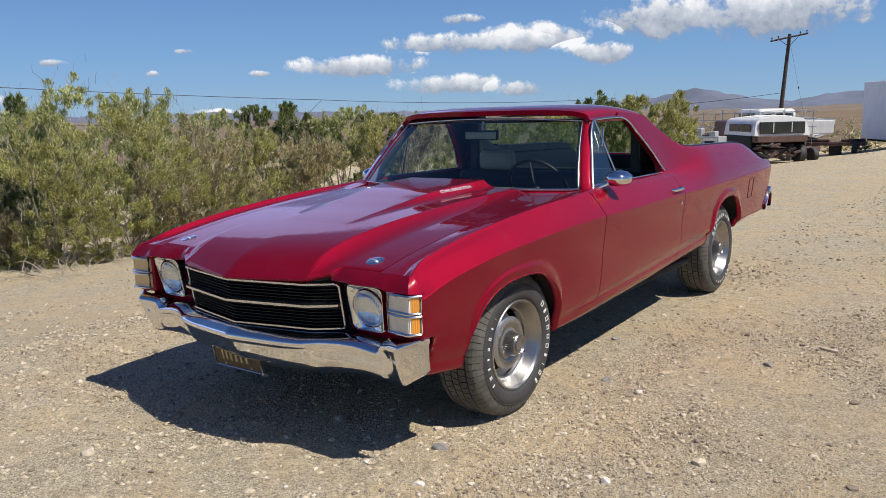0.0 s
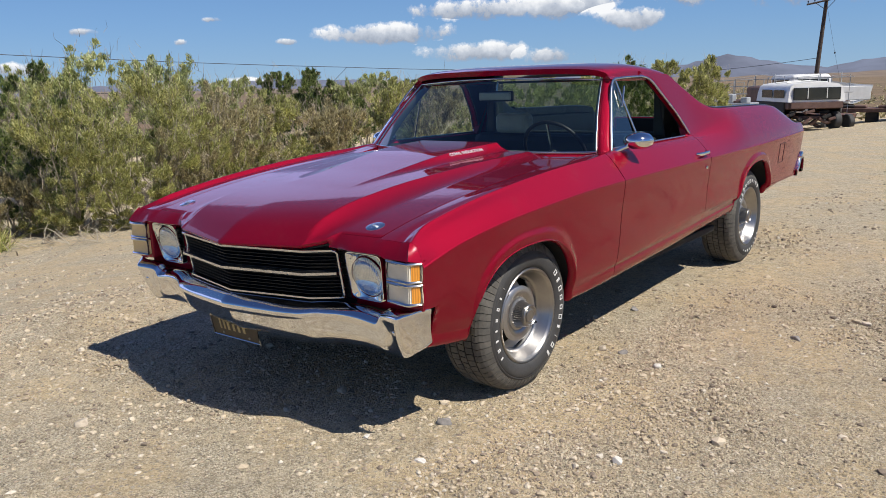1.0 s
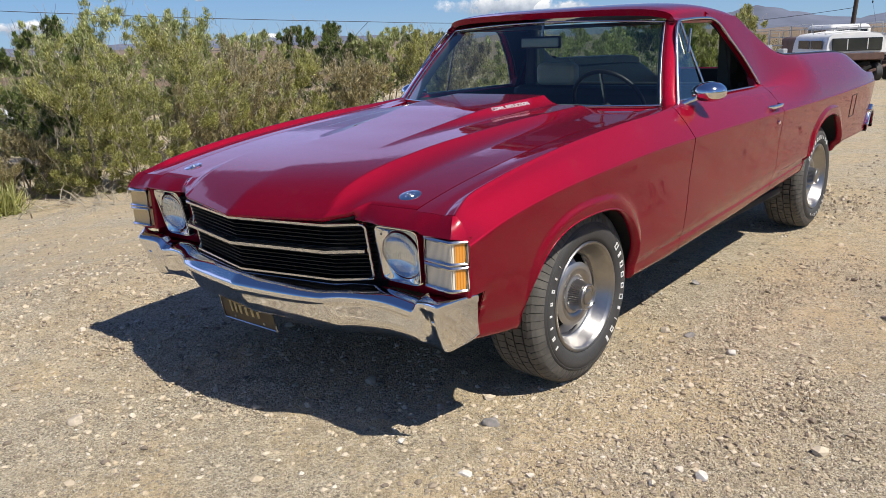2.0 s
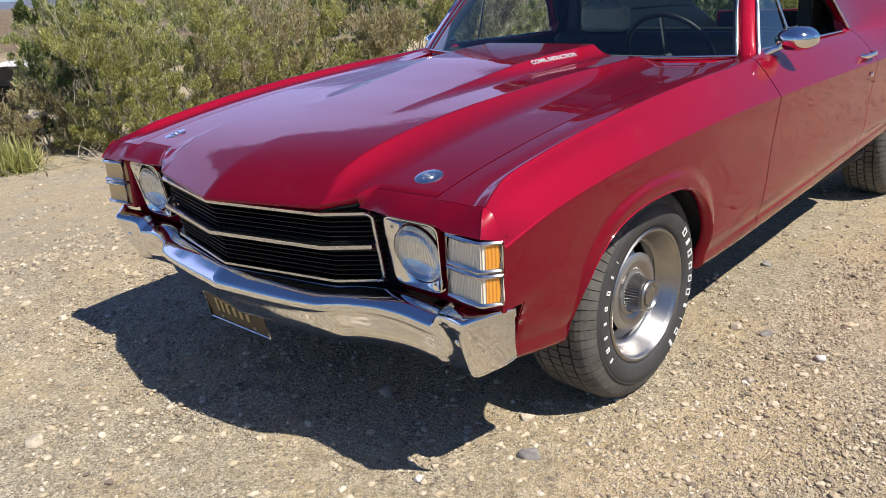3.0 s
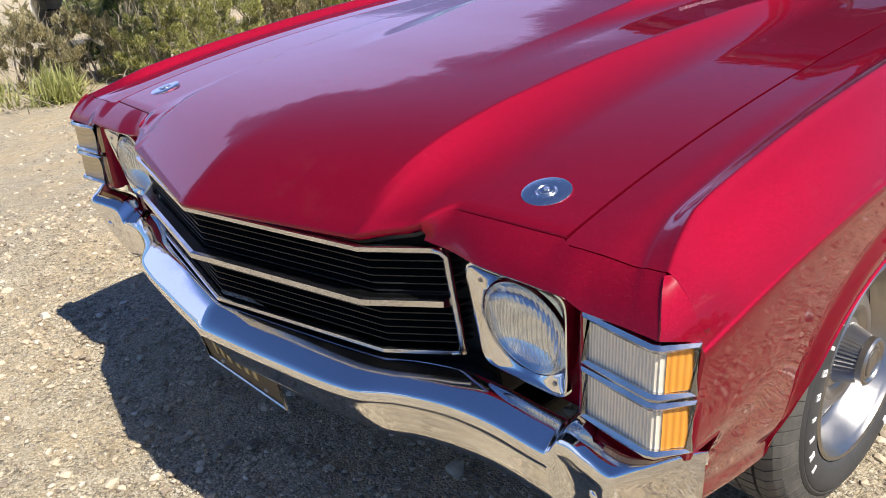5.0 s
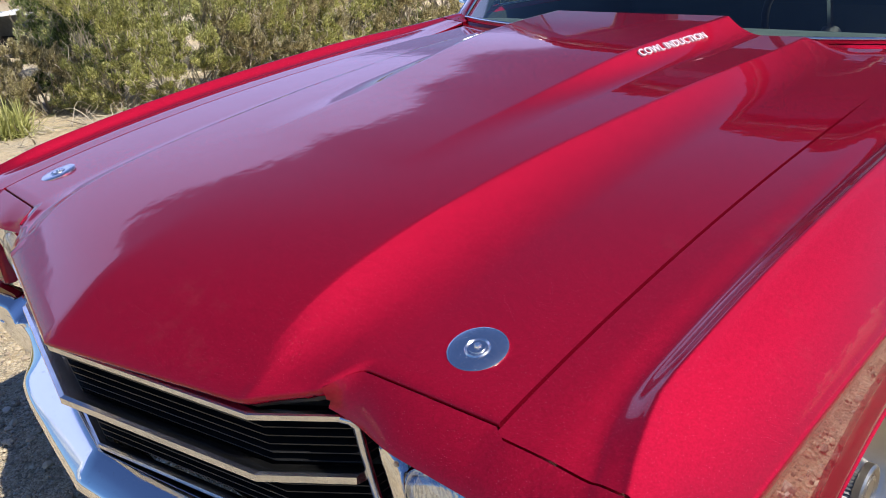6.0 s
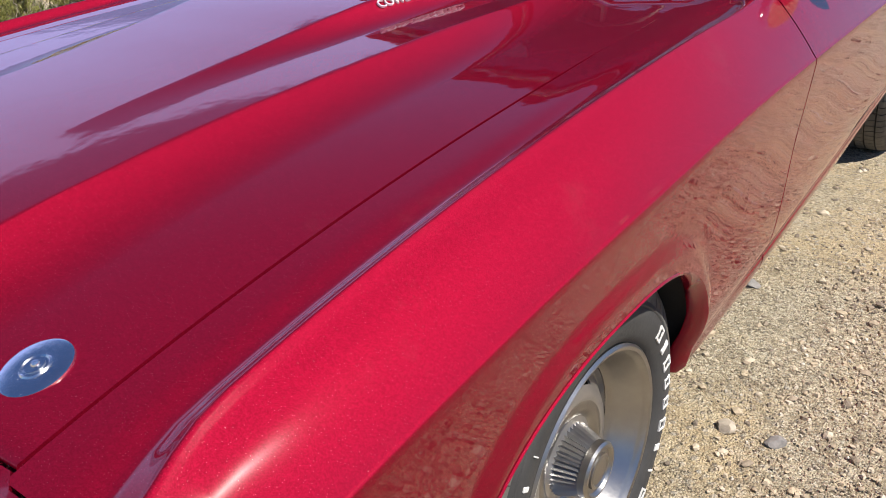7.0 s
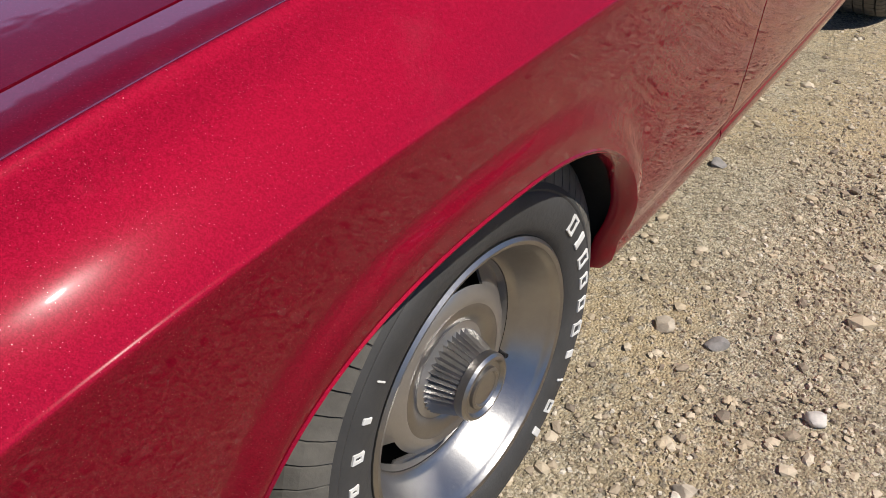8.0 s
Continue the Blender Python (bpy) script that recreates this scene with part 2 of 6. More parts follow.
CLEAR = make_glass("clear_lens_glass", (0.93, 0.94, 0.95))


# ---- mesh helpers ----
def pchip(xs, ys):
    """A smooth curve through points that never overshoots."""
    xs, ys = np.array(xs, float), np.array(ys, float)
    h = np.diff(xs)
    d = np.diff(ys) / h
    m = np.zeros(len(xs))
    for i in range(1, len(xs) - 1):
        if d[i - 1] * d[i] > 0:
            w1, w2 = 2 * h[i] + h[i - 1], h[i] + 2 * h[i - 1]
            m[i] = (w1 + w2) / (w1 / d[i - 1] + w2 / d[i])
    m[0], m[-1] = d[0], d[-1]

    def f(x):
        x = min(max(x, xs[0]), xs[-1])
        i = min(max(int(np.searchsorted(xs, x)) - 1, 0), len(h) - 1)
        s = (x - xs[i]) / h[i]
        return float((1 + 2 * s) * (1 - s) ** 2 * ys[i] + s * (1 - s) ** 2 * h[i] * m[i] + s * s * (3 - 2 * s) * ys[i + 1] + s * s * (s - 1) * h[i] * m[i + 1])

    return f


def smooth01(a, b, x):
    s = min(max((x - a) / (b - a), 0.0), 1.0)
    return s * s * (3 - 2 * s)


def catmull(pts, per):
    """Points along a smooth line through pts."""
    p = [np.array(q, float) for q in pts]
    p = [2 * p[0] - p[1]] + p + [2 * p[-1] - p[-2]]
    out = []
    for i in range(1, len(p) - 2):
        t01, t12, t23 = (max(np.linalg.norm(p[j + 1] - p[j]), 1e-6) ** 0.5 for j in (i - 1, i, i + 1))
        m1 = (p[i + 1] - p[i]) + t12 * ((p[i] - p[i - 1]) / t01 - (p[i + 1] - p[i - 1]) / (t01 + t12))
        m2 = (p[i + 1] - p[i]) + t12 * ((p[i + 2] - p[i + 1]) / t23 - (p[i + 2] - p[i]) / (t12 + t23))
        for j in range(per):
            s = j / per
            out.append((2 * s ** 3 - 3 * s ** 2 + 1) * p[i] + (s ** 3 - 2 * s ** 2 + s) * m1 + (3 * s ** 2 - 2 * s ** 3) * p[i + 1] + (s ** 3 - s ** 2) * m2)
    out.append(p[-2])
    return out


def link_mesh(name, verts, faces, mat, parent=None, label="", smooth=True, thick=0.0, flip=False, side=1):
    """A mesh object. side -1 mirrors it across the car's middle plane; thick gives a sheet its thickness, inward."""
    me = bpy.data.meshes.new(name)
    if side < 0:
        verts = [(-v[0], v[1], v[2]) for v in verts]
    if flip != (side < 0):
        faces = [tuple(reversed(f)) for f in faces]
    me.from_pydata([tuple(map(float, v)) for v in verts], [], faces)
    me.materials.append(mat)
    if smooth:
        me.shade_smooth()
    me.update()
    ob = new(name, me)
    if thick:
        mod = ob.modifiers.new("thickness", "SOLIDIFY")
        mod.thickness, mod.offset = thick, -1
        split = ob.modifiers.new("edges", "EDGE_SPLIT")
        split.split_angle = radians(62)
    if parent is not None:
        ob.parent = parent
    if label:
        tagged(ob, label)
    return ob


def grid_faces(n, m, close_u=False, close_v=False):
    f = []
    for i in range(n if close_u else n - 1):
        for j in range(m if close_v else m - 1):
            a, b = i, (i + 1) % n
            c, d = j, (j + 1) % m
            f.append((a * m + c, b * m + c, b * m + d, a * m + d))
    return f


def sheet(name, rows, mat, parent, label="", thick=0.004, flip=False, side=1, smooth=True):
    v = [p for r in rows for p in r]
    return link_mesh(name, v, grid_faces(len(rows), len(rows[0])), mat, parent, label, smooth, thick, flip, side)


def part(name, bm, mat, parent=None, label="", smooth=False):
    """One bmesh as one mesh object under a thing or part."""
    me = bpy.data.meshes.new(name)
    bmesh.ops.recalc_face_normals(bm, faces=bm.faces)
    bm.to_mesh(me)
    bm.free()
    me.materials.append(mat)
    if smooth:
        me.shade_smooth()
    ob = new(name, me)
    if parent is not None:
        ob.parent = parent
    if label:
        tagged(ob, label)
    return ob


def sharpen(ob, degrees=35):
    ob.data.shade_smooth()
    ob.data.set_sharp_from_angle(angle=radians(degrees))
    return ob


def box_bm(lo, hi, bevel=0.0, bm=None, segs=2):
    bm = bm or bmesh.new()
    c = [(a + b) / 2 for a, b in zip(lo, hi)]
    s = [b - a for a, b in zip(lo, hi)]
    r = bmesh.ops.create_cube(bm, size=1, matrix=Matrix.Translation(c) @ Matrix.Diagonal((*s, 1)))
    if bevel:
        edges = list({e for v in r["verts"] for e in v.link_edges})
        bmesh.ops.bevel(bm, geom=edges, offset=bevel, segments=segs, affect="EDGES", profile=0.5)
    return bm


def tube(name, pts, radius, mat, parent=None, label="", sides=8, side=1, closed=False, taper=None, flat=None):
    """A tube along points; taper gives a radius for each; flat squeezes it (width, height)."""
    P = [Vector(p) for p in pts]
    n = len(P)
    verts = []
    up = Vector((0, 0, 1))
    for i, p in enumerate(P):
        a, b = (P[(i - 1) % n], P[(i + 1) % n]) if closed else (P[max(i - 1, 0)], P[min(i + 1, n - 1)])
        t = (b - a).normalized()
        ref = up if abs(t.z) < 0.95 else Vector((0, 1, 0))
        u = t.cross(ref).normalized()
        w = u.cross(t).normalized()
        r = taper[i] if taper else radius
        for k in range(sides):
            ang = 2 * math.pi * k / sides
            fx, fy = flat or (1, 1)
            verts.append(p + u * (math.cos(ang) * r * fx) + w * (math.sin(ang) * r * fy))
    faces = grid_faces(n, sides, closed, True)
    if not closed:
        faces += [tuple(range(sides - 1, -1, -1)), tuple(range((n - 1) * sides, n * sides))]
    ob = link_mesh(name, verts, faces, mat, parent, label, True, 0, True, side)
    ob.data.set_sharp_from_angle(angle=radians(50))
    return ob


def lathe(name, profile, mat, parent=None, label="", steps=64, axis="x", m=Matrix(), angle=40):
    """Turns (radius, along) points round an axis."""
    verts = []
    for i in range(steps):
        a = 2 * math.pi * i / steps
        for r, h in profile:
            v = (h, math.cos(a) * r, math.sin(a) * r)
            verts.append(m @ Vector(v if axis == "x" else (v[1], h, v[2]) if axis == "y" else (v[1], v[2], h)))
    ob = link_mesh(name, verts, grid_faces(steps, len(profile), True, False), mat, parent, label)
    bm = bmesh.new()
    bm.from_mesh(ob.data)
    bmesh.ops.remove_doubles(bm, verts=bm.verts, dist=1e-5)
    bmesh.ops.recalc_face_normals(bm, faces=bm.faces)
    bm.to_mesh(ob.data)
    bm.free()
    ob.data.shade_smooth()
    ob.data.set_sharp_from_angle(angle=radians(angle))
    return ob


def empty(name, place=(0, 0, 0)):
    ob = new(name)
    ob.empty_display_size = 0.2
    ob.location = place
    return ob


# ---- ground ----
def ground_z(x, y):
    u = max(0.0, -x - 2.2)
    z = -1.6 * (1 - math.exp(-u / 9.0)) if u > 0 else 0.0
    v = max(0.0, y - 5.0)
    z -= 0.62 * (1 - math.exp(-(v / 22.0) ** 1.5)) * (1 if x > -4 else max(0.0, 1 + (x + 4) / 20))
    return z


def build_ground():
    xs = sorted(set([round(v, 3) for v in np.concatenate([np.arange(-3, 6.01, 0.12), np.arange(-16, -3, 0.5), np.arange(6, 20, 0.7), -16 - np.geomspace(1, 2400, 26), 20 + np.geomspace(1, 2400, 26)])]))
    ys = sorted(set([round(v, 3) for v in np.concatenate([np.arange(-4, 6.01, 0.12), np.arange(6, 40, 0.8), 40 + np.geomspace(1, 3600, 30), -4 - np.geomspace(0.5, 2400, 26)])]))
    verts, near = [], lambda x, y: 1.0 if abs(x) < 18 and -8 < y < 30 else 0.0
    for x in xs:
        for y in ys:
            z = ground_z(x, y)
            if near(x, y):
                z += 0.012 * noise.noise(Vector((x * 0.9, y * 0.9, 3))) + 0.006 * noise.noise(Vector((x * 4, y * 4, 7)))
                if abs(x) < 1.2 and -0.6 < y < 3.6:
                    z = min(z, 0.004)
            verts.append((x, y, z))
    ob = link_mesh("ground", verts, grid_faces(len(xs), len(ys)), GROUND)
    return tagged(ob, "sunlit tan gravel and dirt yard", "ground", kind="structure")


build_ground()


def pebbles(name, count, area, sizes, seed, power=2.2, fine=False):
    """Loose stones scattered over a stretch of the yard, each a lumpy low solid."""
    rng = np.random.default_rng(seed)
    bm = bmesh.new()
    if fine:
        bmesh.ops.create_cone(bm, cap_ends=True, segments=4, radius1=1, radius2=0.6, depth=1.3)
        bmesh.ops.triangulate(bm, faces=bm.faces)
        bmesh.ops.delete(bm, geom=[f for f in bm.faces if f.normal.z < -0.9], context="FACES_ONLY")
    else:
        bmesh.ops.create_icosphere(bm, subdivisions=1, radius=1)
    base = np.array([v.co[:] for v in bm.verts])
    tri = np.array([[v.index for v in f.verts] for f in bm.faces])
    bm.free()
    nv, V, F = len(base), [], []
    x0, x1, y0, y1 = area
    for i in range(count):
        x, y = rng.uniform(x0, x1), rng.uniform(y0, y1)
        if noise.noise(Vector((x * 1.1, y * 1.1, 5))) + 0.5 * noise.noise(Vector((x * 3.7, y * 3.7, 9))) < rng.uniform(-0.55, 0.25):
            x, y = rng.uniform(x0, x1), rng.uniform(y0, y1)
        r = sizes[0] + (sizes[1] - sizes[0]) * rng.random() ** power
        s = r * np.array([rng.uniform(0.7, 1.3), rng.uniform(0.7, 1.1), rng.uniform(0.4, 0.75)])
        a = rng.uniform(0, 6.28)
        p = base * (1 + rng.uniform(-0.24, 0.24, (nv, 1))) * s
        c, d = math.cos(a), math.sin(a)
        q = np.stack([p[:, 0] * c - p[:, 1] * d + x, p[:, 0] * d + p[:, 1] * c + y, p[:, 2] + ground_z(x, y) + s[2] * 0.25], 1)
        V.append(q)
        F.append(tri + i * nv)
    me = bpy.data.meshes.new(name)
    me.from_pydata(np.concatenate(V).tolist(), [], np.concatenate(F).tolist())
    me.materials.append(STONE)
    me.update()
    ob = new(name, me)
    return tagged(ob, "loose pale tan and grey gravel on the dirt", "gravel", kind="stuff")


pebbles("gravel", 11000, (0.6, 4.2, -1.8, 5.0), (0.004, 0.015), 3, 3.4)
pebbles("gravel", 9000, (-3.2, 1.6, -2.6, 0.6), (0.005, 0.015), 4, 3.0)
pebbles("gravel", 30000, (0.7, 2.9, -1.2, 3.2), (0.0014, 0.0055), 13, 1.8, True)
pebbles("gravel", 26000, (0.9, 4.4, -2.0, 3.8), (0.0035, 0.0095), 15, 1.6, True)
pebbles("gravel", 16000, (-2.2, 1.8, -2.2, 0.4), (0.0022, 0.007), 14, 1.6, True)
pebbles("gravel", 15000, (0.5, 8.5, 2.6, 14.0), (0.006, 0.024), 5, 2.5, True)
pebbles("gravel", 6000, (-8.0, -1.0, -3.0, 6.0), (0.005, 0.022), 6, 2.5, True)
pebbles("gravel", 9000, (1.0, 15.0, 9.0, 34.0), (0.010, 0.040), 8, 2.5, True)
pebbles("gravel", 420, (-2.5, 4.2, -2.4, 5.0), (0.014, 0.030), 7, 3.0)


def rock(x, y, r, seed, tone):
    """A single larger stone, broken and half sunk in the dirt."""
    rng = random.Random(seed)
    bm = bmesh.new()
    bmesh.ops.create_icosphere(bm, subdivisions=3, radius=1)
    cuts = [(Vector((rng.gauss(0, 1), rng.gauss(0, 1), rng.gauss(0.3, 0.7))).normalized(), rng.uniform(0.55, 0.85)) for _ in range(9)]
    for v in bm.verts:
        for n, d in cuts:
            over = v.co.dot(n) - d
            if over > 0:
                v.co -= n * over
        v.co *= 1 + 0.05 * noise.noise(v.co * 2.5 + Vector((seed, 0, 0)))
    m = Matrix.Rotation(rng.uniform(0, 6.28), 4, "Z") @ Matrix.Diagonal((r * rng.uniform(1.0, 1.35), r * rng.uniform(0.75, 1.0), r * rng.uniform(0.55, 0.75), 1))
    bmesh.ops.transform(bm, matrix=m, verts=bm.verts)
    ob = part("stone", bm, tone)
    ob.location = (x, y, ground_z(x, y) + r * 0.22)
    sharpen(ob, 28)
    return tagged(ob, "broken grey-tan stone lying on the gravel", "stone", "larger stones on the gravel")


ROCK_GREY = simple("grey_stone", (0.27, 0.25, 0.23), 0.9, 0, 0.3, 40, 0.6, 150, 0.002)
ROCK_TAN = simple("tan_stone", (0.46, 0.39, 0.30), 0.9, 0, 0.25, 40, 0.6, 150, 0.002)
ROCK_PALE = simple("pale_stone", (0.60, 0.56, 0.50), 0.9, 0, 0.2, 40, 0.5, 150, 0.002)
for i, (x, y, r) in enumerate([(0.205, -0.497, 0.026), (0.79, -0.514, 0.032), (0.917, -0.82, 0.018), (-0.43, -1.36, 0.030), (1.637, 1.311, 0.026), (1.486, -0.42, 0.024), (0.888, 0.642, 0.024), (1.0, 0.647, 0.024), (1.22, 0.558, 0.022), (1.09, 0.268, 0.020), (0.726, 1.37, 0.026), (0.62, -0.78, 0.016), (0.52, -0.62, 0.013)]):
    rock(x, y, r, i + 2, (ROCK_TAN, ROCK_GREY, ROCK_PALE)[i % 3])


# ---- the pickup car: body ----
car = tagged(empty("pickup_car"), "glossy candy-red vintage coupe pickup with chrome bumper parked on gravel", "car")

seam_z = pchip([-0.80, -0.75, -0.65, -0.5, -0.25, 0.0, 0.4, 0.85], [0.757, 0.777, 0.802, 0.831, 0.868, 0.895, 0.926, 0.950])
valley_x = pchip([-0.76, -0.70, -0.62, -0.5, 0.0, 0.6, 0.9], [0.834, 0.812, 0.796, 0.796, 0.803, 0.812, 0.812])
shoulder_x = pchip([-0.76, -0.6, -0.3, 0.0, 0.8, 2.0, 3.0, 3.7, 4.0, 4.25], [0.902, 0.918, 0.931, 0.936, 0.938, 0.938, 0.936, 0.925, 0.912, 0.892])
shoulder_z = pchip([-0.76, -0.6, -0.45, -0.25, 0.0, 0.45, 1.2, 2.0, 3.0, 3.7, 4.25], [0.688, 0.738, 0.766, 0.790, 0.808, 0.829, 0.838, 0.842, 0.850, 0.862, 0.868])
sill_z = pchip([-0.8, -0.4, 0.4, 1.2, 2.3, 3.3, 4.25], [0.385, 0.335, 0.315, 0.345, 0.405, 0.46, 0.54])
rail_z = pchip([1.80, 1.95, 2.10, 2.28, 2.42, 2.7, 3.4, 3.62, 3.8, 4.05, 4.25], [1.375, 1.312, 1.235, 1.150, 1.122, 1.116, 1.104, 1.088, 1.035, 0.935, 0.885])


def tumble_x(z):
    """Half-width of the greenhouse sides at a height."""
    return 0.808 - (z - 0.975) * 0.375


def side_profile(y):
    """(x, z) from the top inner edge down to the sill."""
    zs, xv, xh, zh, zl = seam_z(y), valley_x(y), shoulder_x(y), shoulder_z(y), sill_z(y)
    rock = 0.006 * smooth01(0.8, 0.4, y)
    low = [(xh - 0.0025, zh - 0.03), (xh - 0.009, zh - 0.09), (xh - 0.018, zh - 0.17), (xh - 0.028, 0.52), (xh - 0.040, zl + 0.105), (xh - 0.052, zl + 0.070), (xh - 0.050 - rock, zl + 0.058), (xh - 0.066, zl + 0.012), (xh - 0.09, zl), (xh - 0.15, zl - 0.005)]
    if y < 1.0:
        k = smooth01(0.55, 1.0, y)
        fade = smooth01(-0.76, -0.60, y)
        xs0 = 0.697 - 0.02 * smooth01(0.1, 0.8, y)
        up = 0.015 * fade * (1 - 0.5 * smooth01(0.3, 0.8, y)) + 0.001
        top_f = [(xs0, zs), (0.5 * (xs0 + xv), zs + 0.001), (xv - 0.017, zs - 0.0005), (xv - 0.007, zs + 0.002), (xv + 0.012, zs + 0.002 + up * 0.82), (xv + 0.021, zs + 0.003 + up), (xv + 0.032, zs - 0.003 + up * 0.85)]
        top_d = [(0.765, 0.958), (0.775, 0.968), (0.785, 0.974), (0.795, 0.976), (0.806, 0.975), (0.822, 0.968), (0.848, 0.950)]
        top = [tuple(np.array(a) * (1 - k) + np.array(b) * k) for a, b in zip(top_f, top_d)]
    elif y < 1.95:
        top = [(0.765, 0.958), (0.775, 0.968), (0.785, 0.974), (0.795, 0.976), (0.806, 0.975), (0.822, 0.968), (0.848, 0.950)]
    else:
        zr = rail_z(y)
        inn = tumble_x(min(zr, 1.31)) + 0.03 * smooth01(2.0, 2.6, y) - 0.02 * smooth01(3.8, 4.25, y)
        q = [inn - 0.035, inn - 0.02, inn, inn + 0.012]
        zb = [zr - 0.016, zr - 0.003, zr, zr - 0.006]
        far = list(zip(q, zb))
        for f in (0.33, 0.62, 0.83):
            z = zr + (zh + 0.075 - zr) * f
            far.append((q[3] + (xh - 0.028 - q[3]) * f ** 0.85, z))
        cab = [(inn - 0.035, zr - 0.016), (inn - 0.012, zr - 0.004), (inn, zr), (inn + 0.008, zr - 0.016), (0.808, 0.985), (0.824, 0.966), (0.848, 0.950)]
        k = smooth01(1.96, 2.75, y)
        top = [(a[0] * (1 - k) + b[0] * k, a[1] * (1 - k) + b[1] * k) for a, b in zip(cab, far)]
    x6, z6 = top[-1]
    xs_, zs_ = xh - 0.005, zh + 0.008
    nx, nz = (z6 - zs_), (xs_ - x6)
    ln = math.hypot(nx, nz)
    full = 1 + 1.5 * smooth01(0.45, -0.35, y)
    bow = [(x6 + (xs_ - x6) * f + nx / ln * b * full, z6 + (zs_ - z6) * f + nz / ln * b * full) for f, b in ((0.30, 0.0028), (0.55, 0.0032), (0.80, 0.0020), (0.94, 0.0008))] + [(xs_ + 0.0012, zs_ - 0.0012), (xh - 0.0008, zh + 0.0035), (xh, zh - 0.003), (xh - 0.0006, zh - 0.012)]
    return top + bow + low


def arch_edge(y, mid, top, half, base):
    """Height of a wheel opening's edge at y, or None outside it."""
    u = abs(y - mid) / half
    if u >= 1:
        return None
    return base + (top - base) * ((1 - u ** 2.6) ** (1 / 3) if y < mid < 1 else (1 - u ** 2.35) ** (1 / 2.2))


F_ARCH = (-0.045, 0.672, 0.402, 0.29)
R_ARCH = (2.915, 0.745, 0.375, 0.40)


def side_rows(y0, y1, step=0.04, arch=None, per=5):
    ys = list(np.linspace(y0, y1, max(3, int((y1 - y0) / step) + 1)))
    if y0 < -0.7:
        ys = sorted(ys + [-0.669, -0.667])
    if arch:
        mid, _, half, _ = arch
        extra = [mid - half * math.cos(a) for a in np.linspace(0.02, math.pi - 0.02, 44)]
        ys = sorted([v for v in ys if abs(v - mid) > half + 0.012] + [v for v in extra if y0 < v < y1] + [v for v in (mid - half - 0.001, mid + half + 0.001) if y0 < v < y1])
    rows = []
    for y in ys:
        pts = catmull([(x, z) for x, z in side_profile(y)], per + 2)
        e = arch_edge(y, *arch) if arch else None
        if e is not None:
            pts = cut_low(pts, e, 0.012 * smooth01(1.0, 0.9, abs(y - arch[0]) / arch[2]))
        elif y < -0.668:
            pts = cut_low(pts, 0.545, 0.0)
        rows.append([(p[0], y, p[1]) for p in pts])
    return rows


def cut_low(pts, e, lip=0.008):
    """Ends a section at height e: all that lies lower is gathered at that edge, which flares out a little."""
    zs = np.array([p[1] for p in pts])
    top = int(np.argmax(zs))
    e = max(e, zs.min() + 0.012)
    low = next(k for k in range(top, len(pts)) if zs[k] <= e)
    f = (zs[low - 1] - e) / max(zs[low - 1] - zs[low], 1e-6)
    ex = pts[low - 1][0] + f * (pts[low][0] - pts[low - 1][0])
    out = []
    for i, p in enumerate(pts):
        x, z = (p[0], p[1]) if i < low else (ex, e)
        if i > top:
            x += lip * smooth01(0.050, 0.036, z - e)
        out.append(np.array((x, z)))
    return out


def arch_parts(side, arch):
    """The rolled lip and the dark inner house of a wheel opening."""
    mid, _, half, _ = arch
    lip, deep = [], []
    for a in np.linspace(0.03, math.pi - 0.03, 60):
        y = mid - half * math.cos(a)
        e = arch_edge(y, *arch)
        pts = cut_low(catmull(side_profile(y), 5), e, 0.012 * smooth01(1.0, 0.9, abs(y - mid) / half))
        x, e = pts[-1][0], pts[-1][1]
        iy = (mid - y) * 0.05
        lip.append([(x, y, e), (x - 0.006, y + iy * 0.4, e - 0.006), (x - 0.022, y + iy, e - 0.004), (x - 0.03, y + iy, e + 0.004)])
        deep.append([(x - 0.024, y + (y - mid) * 0.012, e + 0.010), (0.55, y + (y - mid) * 0.02, e + 0.02)])
    sheet("wheel_lip", lip, PAINT, car, thick=0.003, side=side)
    sheet("wheel_house", deep, UNDER, car, thick=0.004, side=side)


DOOR_F, DOOR_R = 0.775, 1.955
for s in (1, -1):
    sheet("front_fender", side_rows(-0.745, DOOR_F - 0.003, 0.035, F_ARCH), PAINT, car, thick=0.006, side=s, flip=True)
    door = sheet("door", side_rows(DOOR_F + 0.003, DOOR_R - 0.003, 0.05), PAINT, car, thick=0.012, side=s, flip=True)
    sheet("rear_quarter", side_rows(DOOR_R + 0.003, 4.20, 0.04, R_ARCH), PAINT, car, thick=0.006, side=s, flip=True)
    arch_parts(s, F_ARCH)
    arch_parts(s, R_ARCH)
    # sill seen below the door gap
    strip = [[(0.862, y, sill_z(y) + 0.05), (0.850, y, sill_z(y) + 0.016), (0.80, y, sill_z(y) + 0.010)] for y in np.linspace(0.42, 2.50, 30)]
    sheet("rocker_backing", strip, UNDER, car, thick=0, side=s)


# ---- hood ----
hood_mid = pchip([-0.94, -0.90, -0.85, -0.80, -0.70, -0.5, -0.25, 0.0, 0.3, 0.80], [0.722, 0.750, 0.784, 0.807, 0.836, 0.872, 0.906, 0.931, 0.954, 0.972])
scoop_h = pchip([-0.40, -0.15, 0.05, 0.26, 0.5, 0.7], [0.0, 0.006, 0.018, 0.033, 0.041, 0.043])


def hood_front(x):
    x = abs(x)
    if x < 0.385:
        return -0.930 + 0.235 * x
    if x < 0.455:
        return -0.8395 + (x - 0.385) / 0.07 * 0.047
    if x < 0.505:
        return -0.7925 + smooth01(0.455, 0.505, x) * 0.050
    return -0.7425 + (x - 0.505) / 0.19 * 0.012


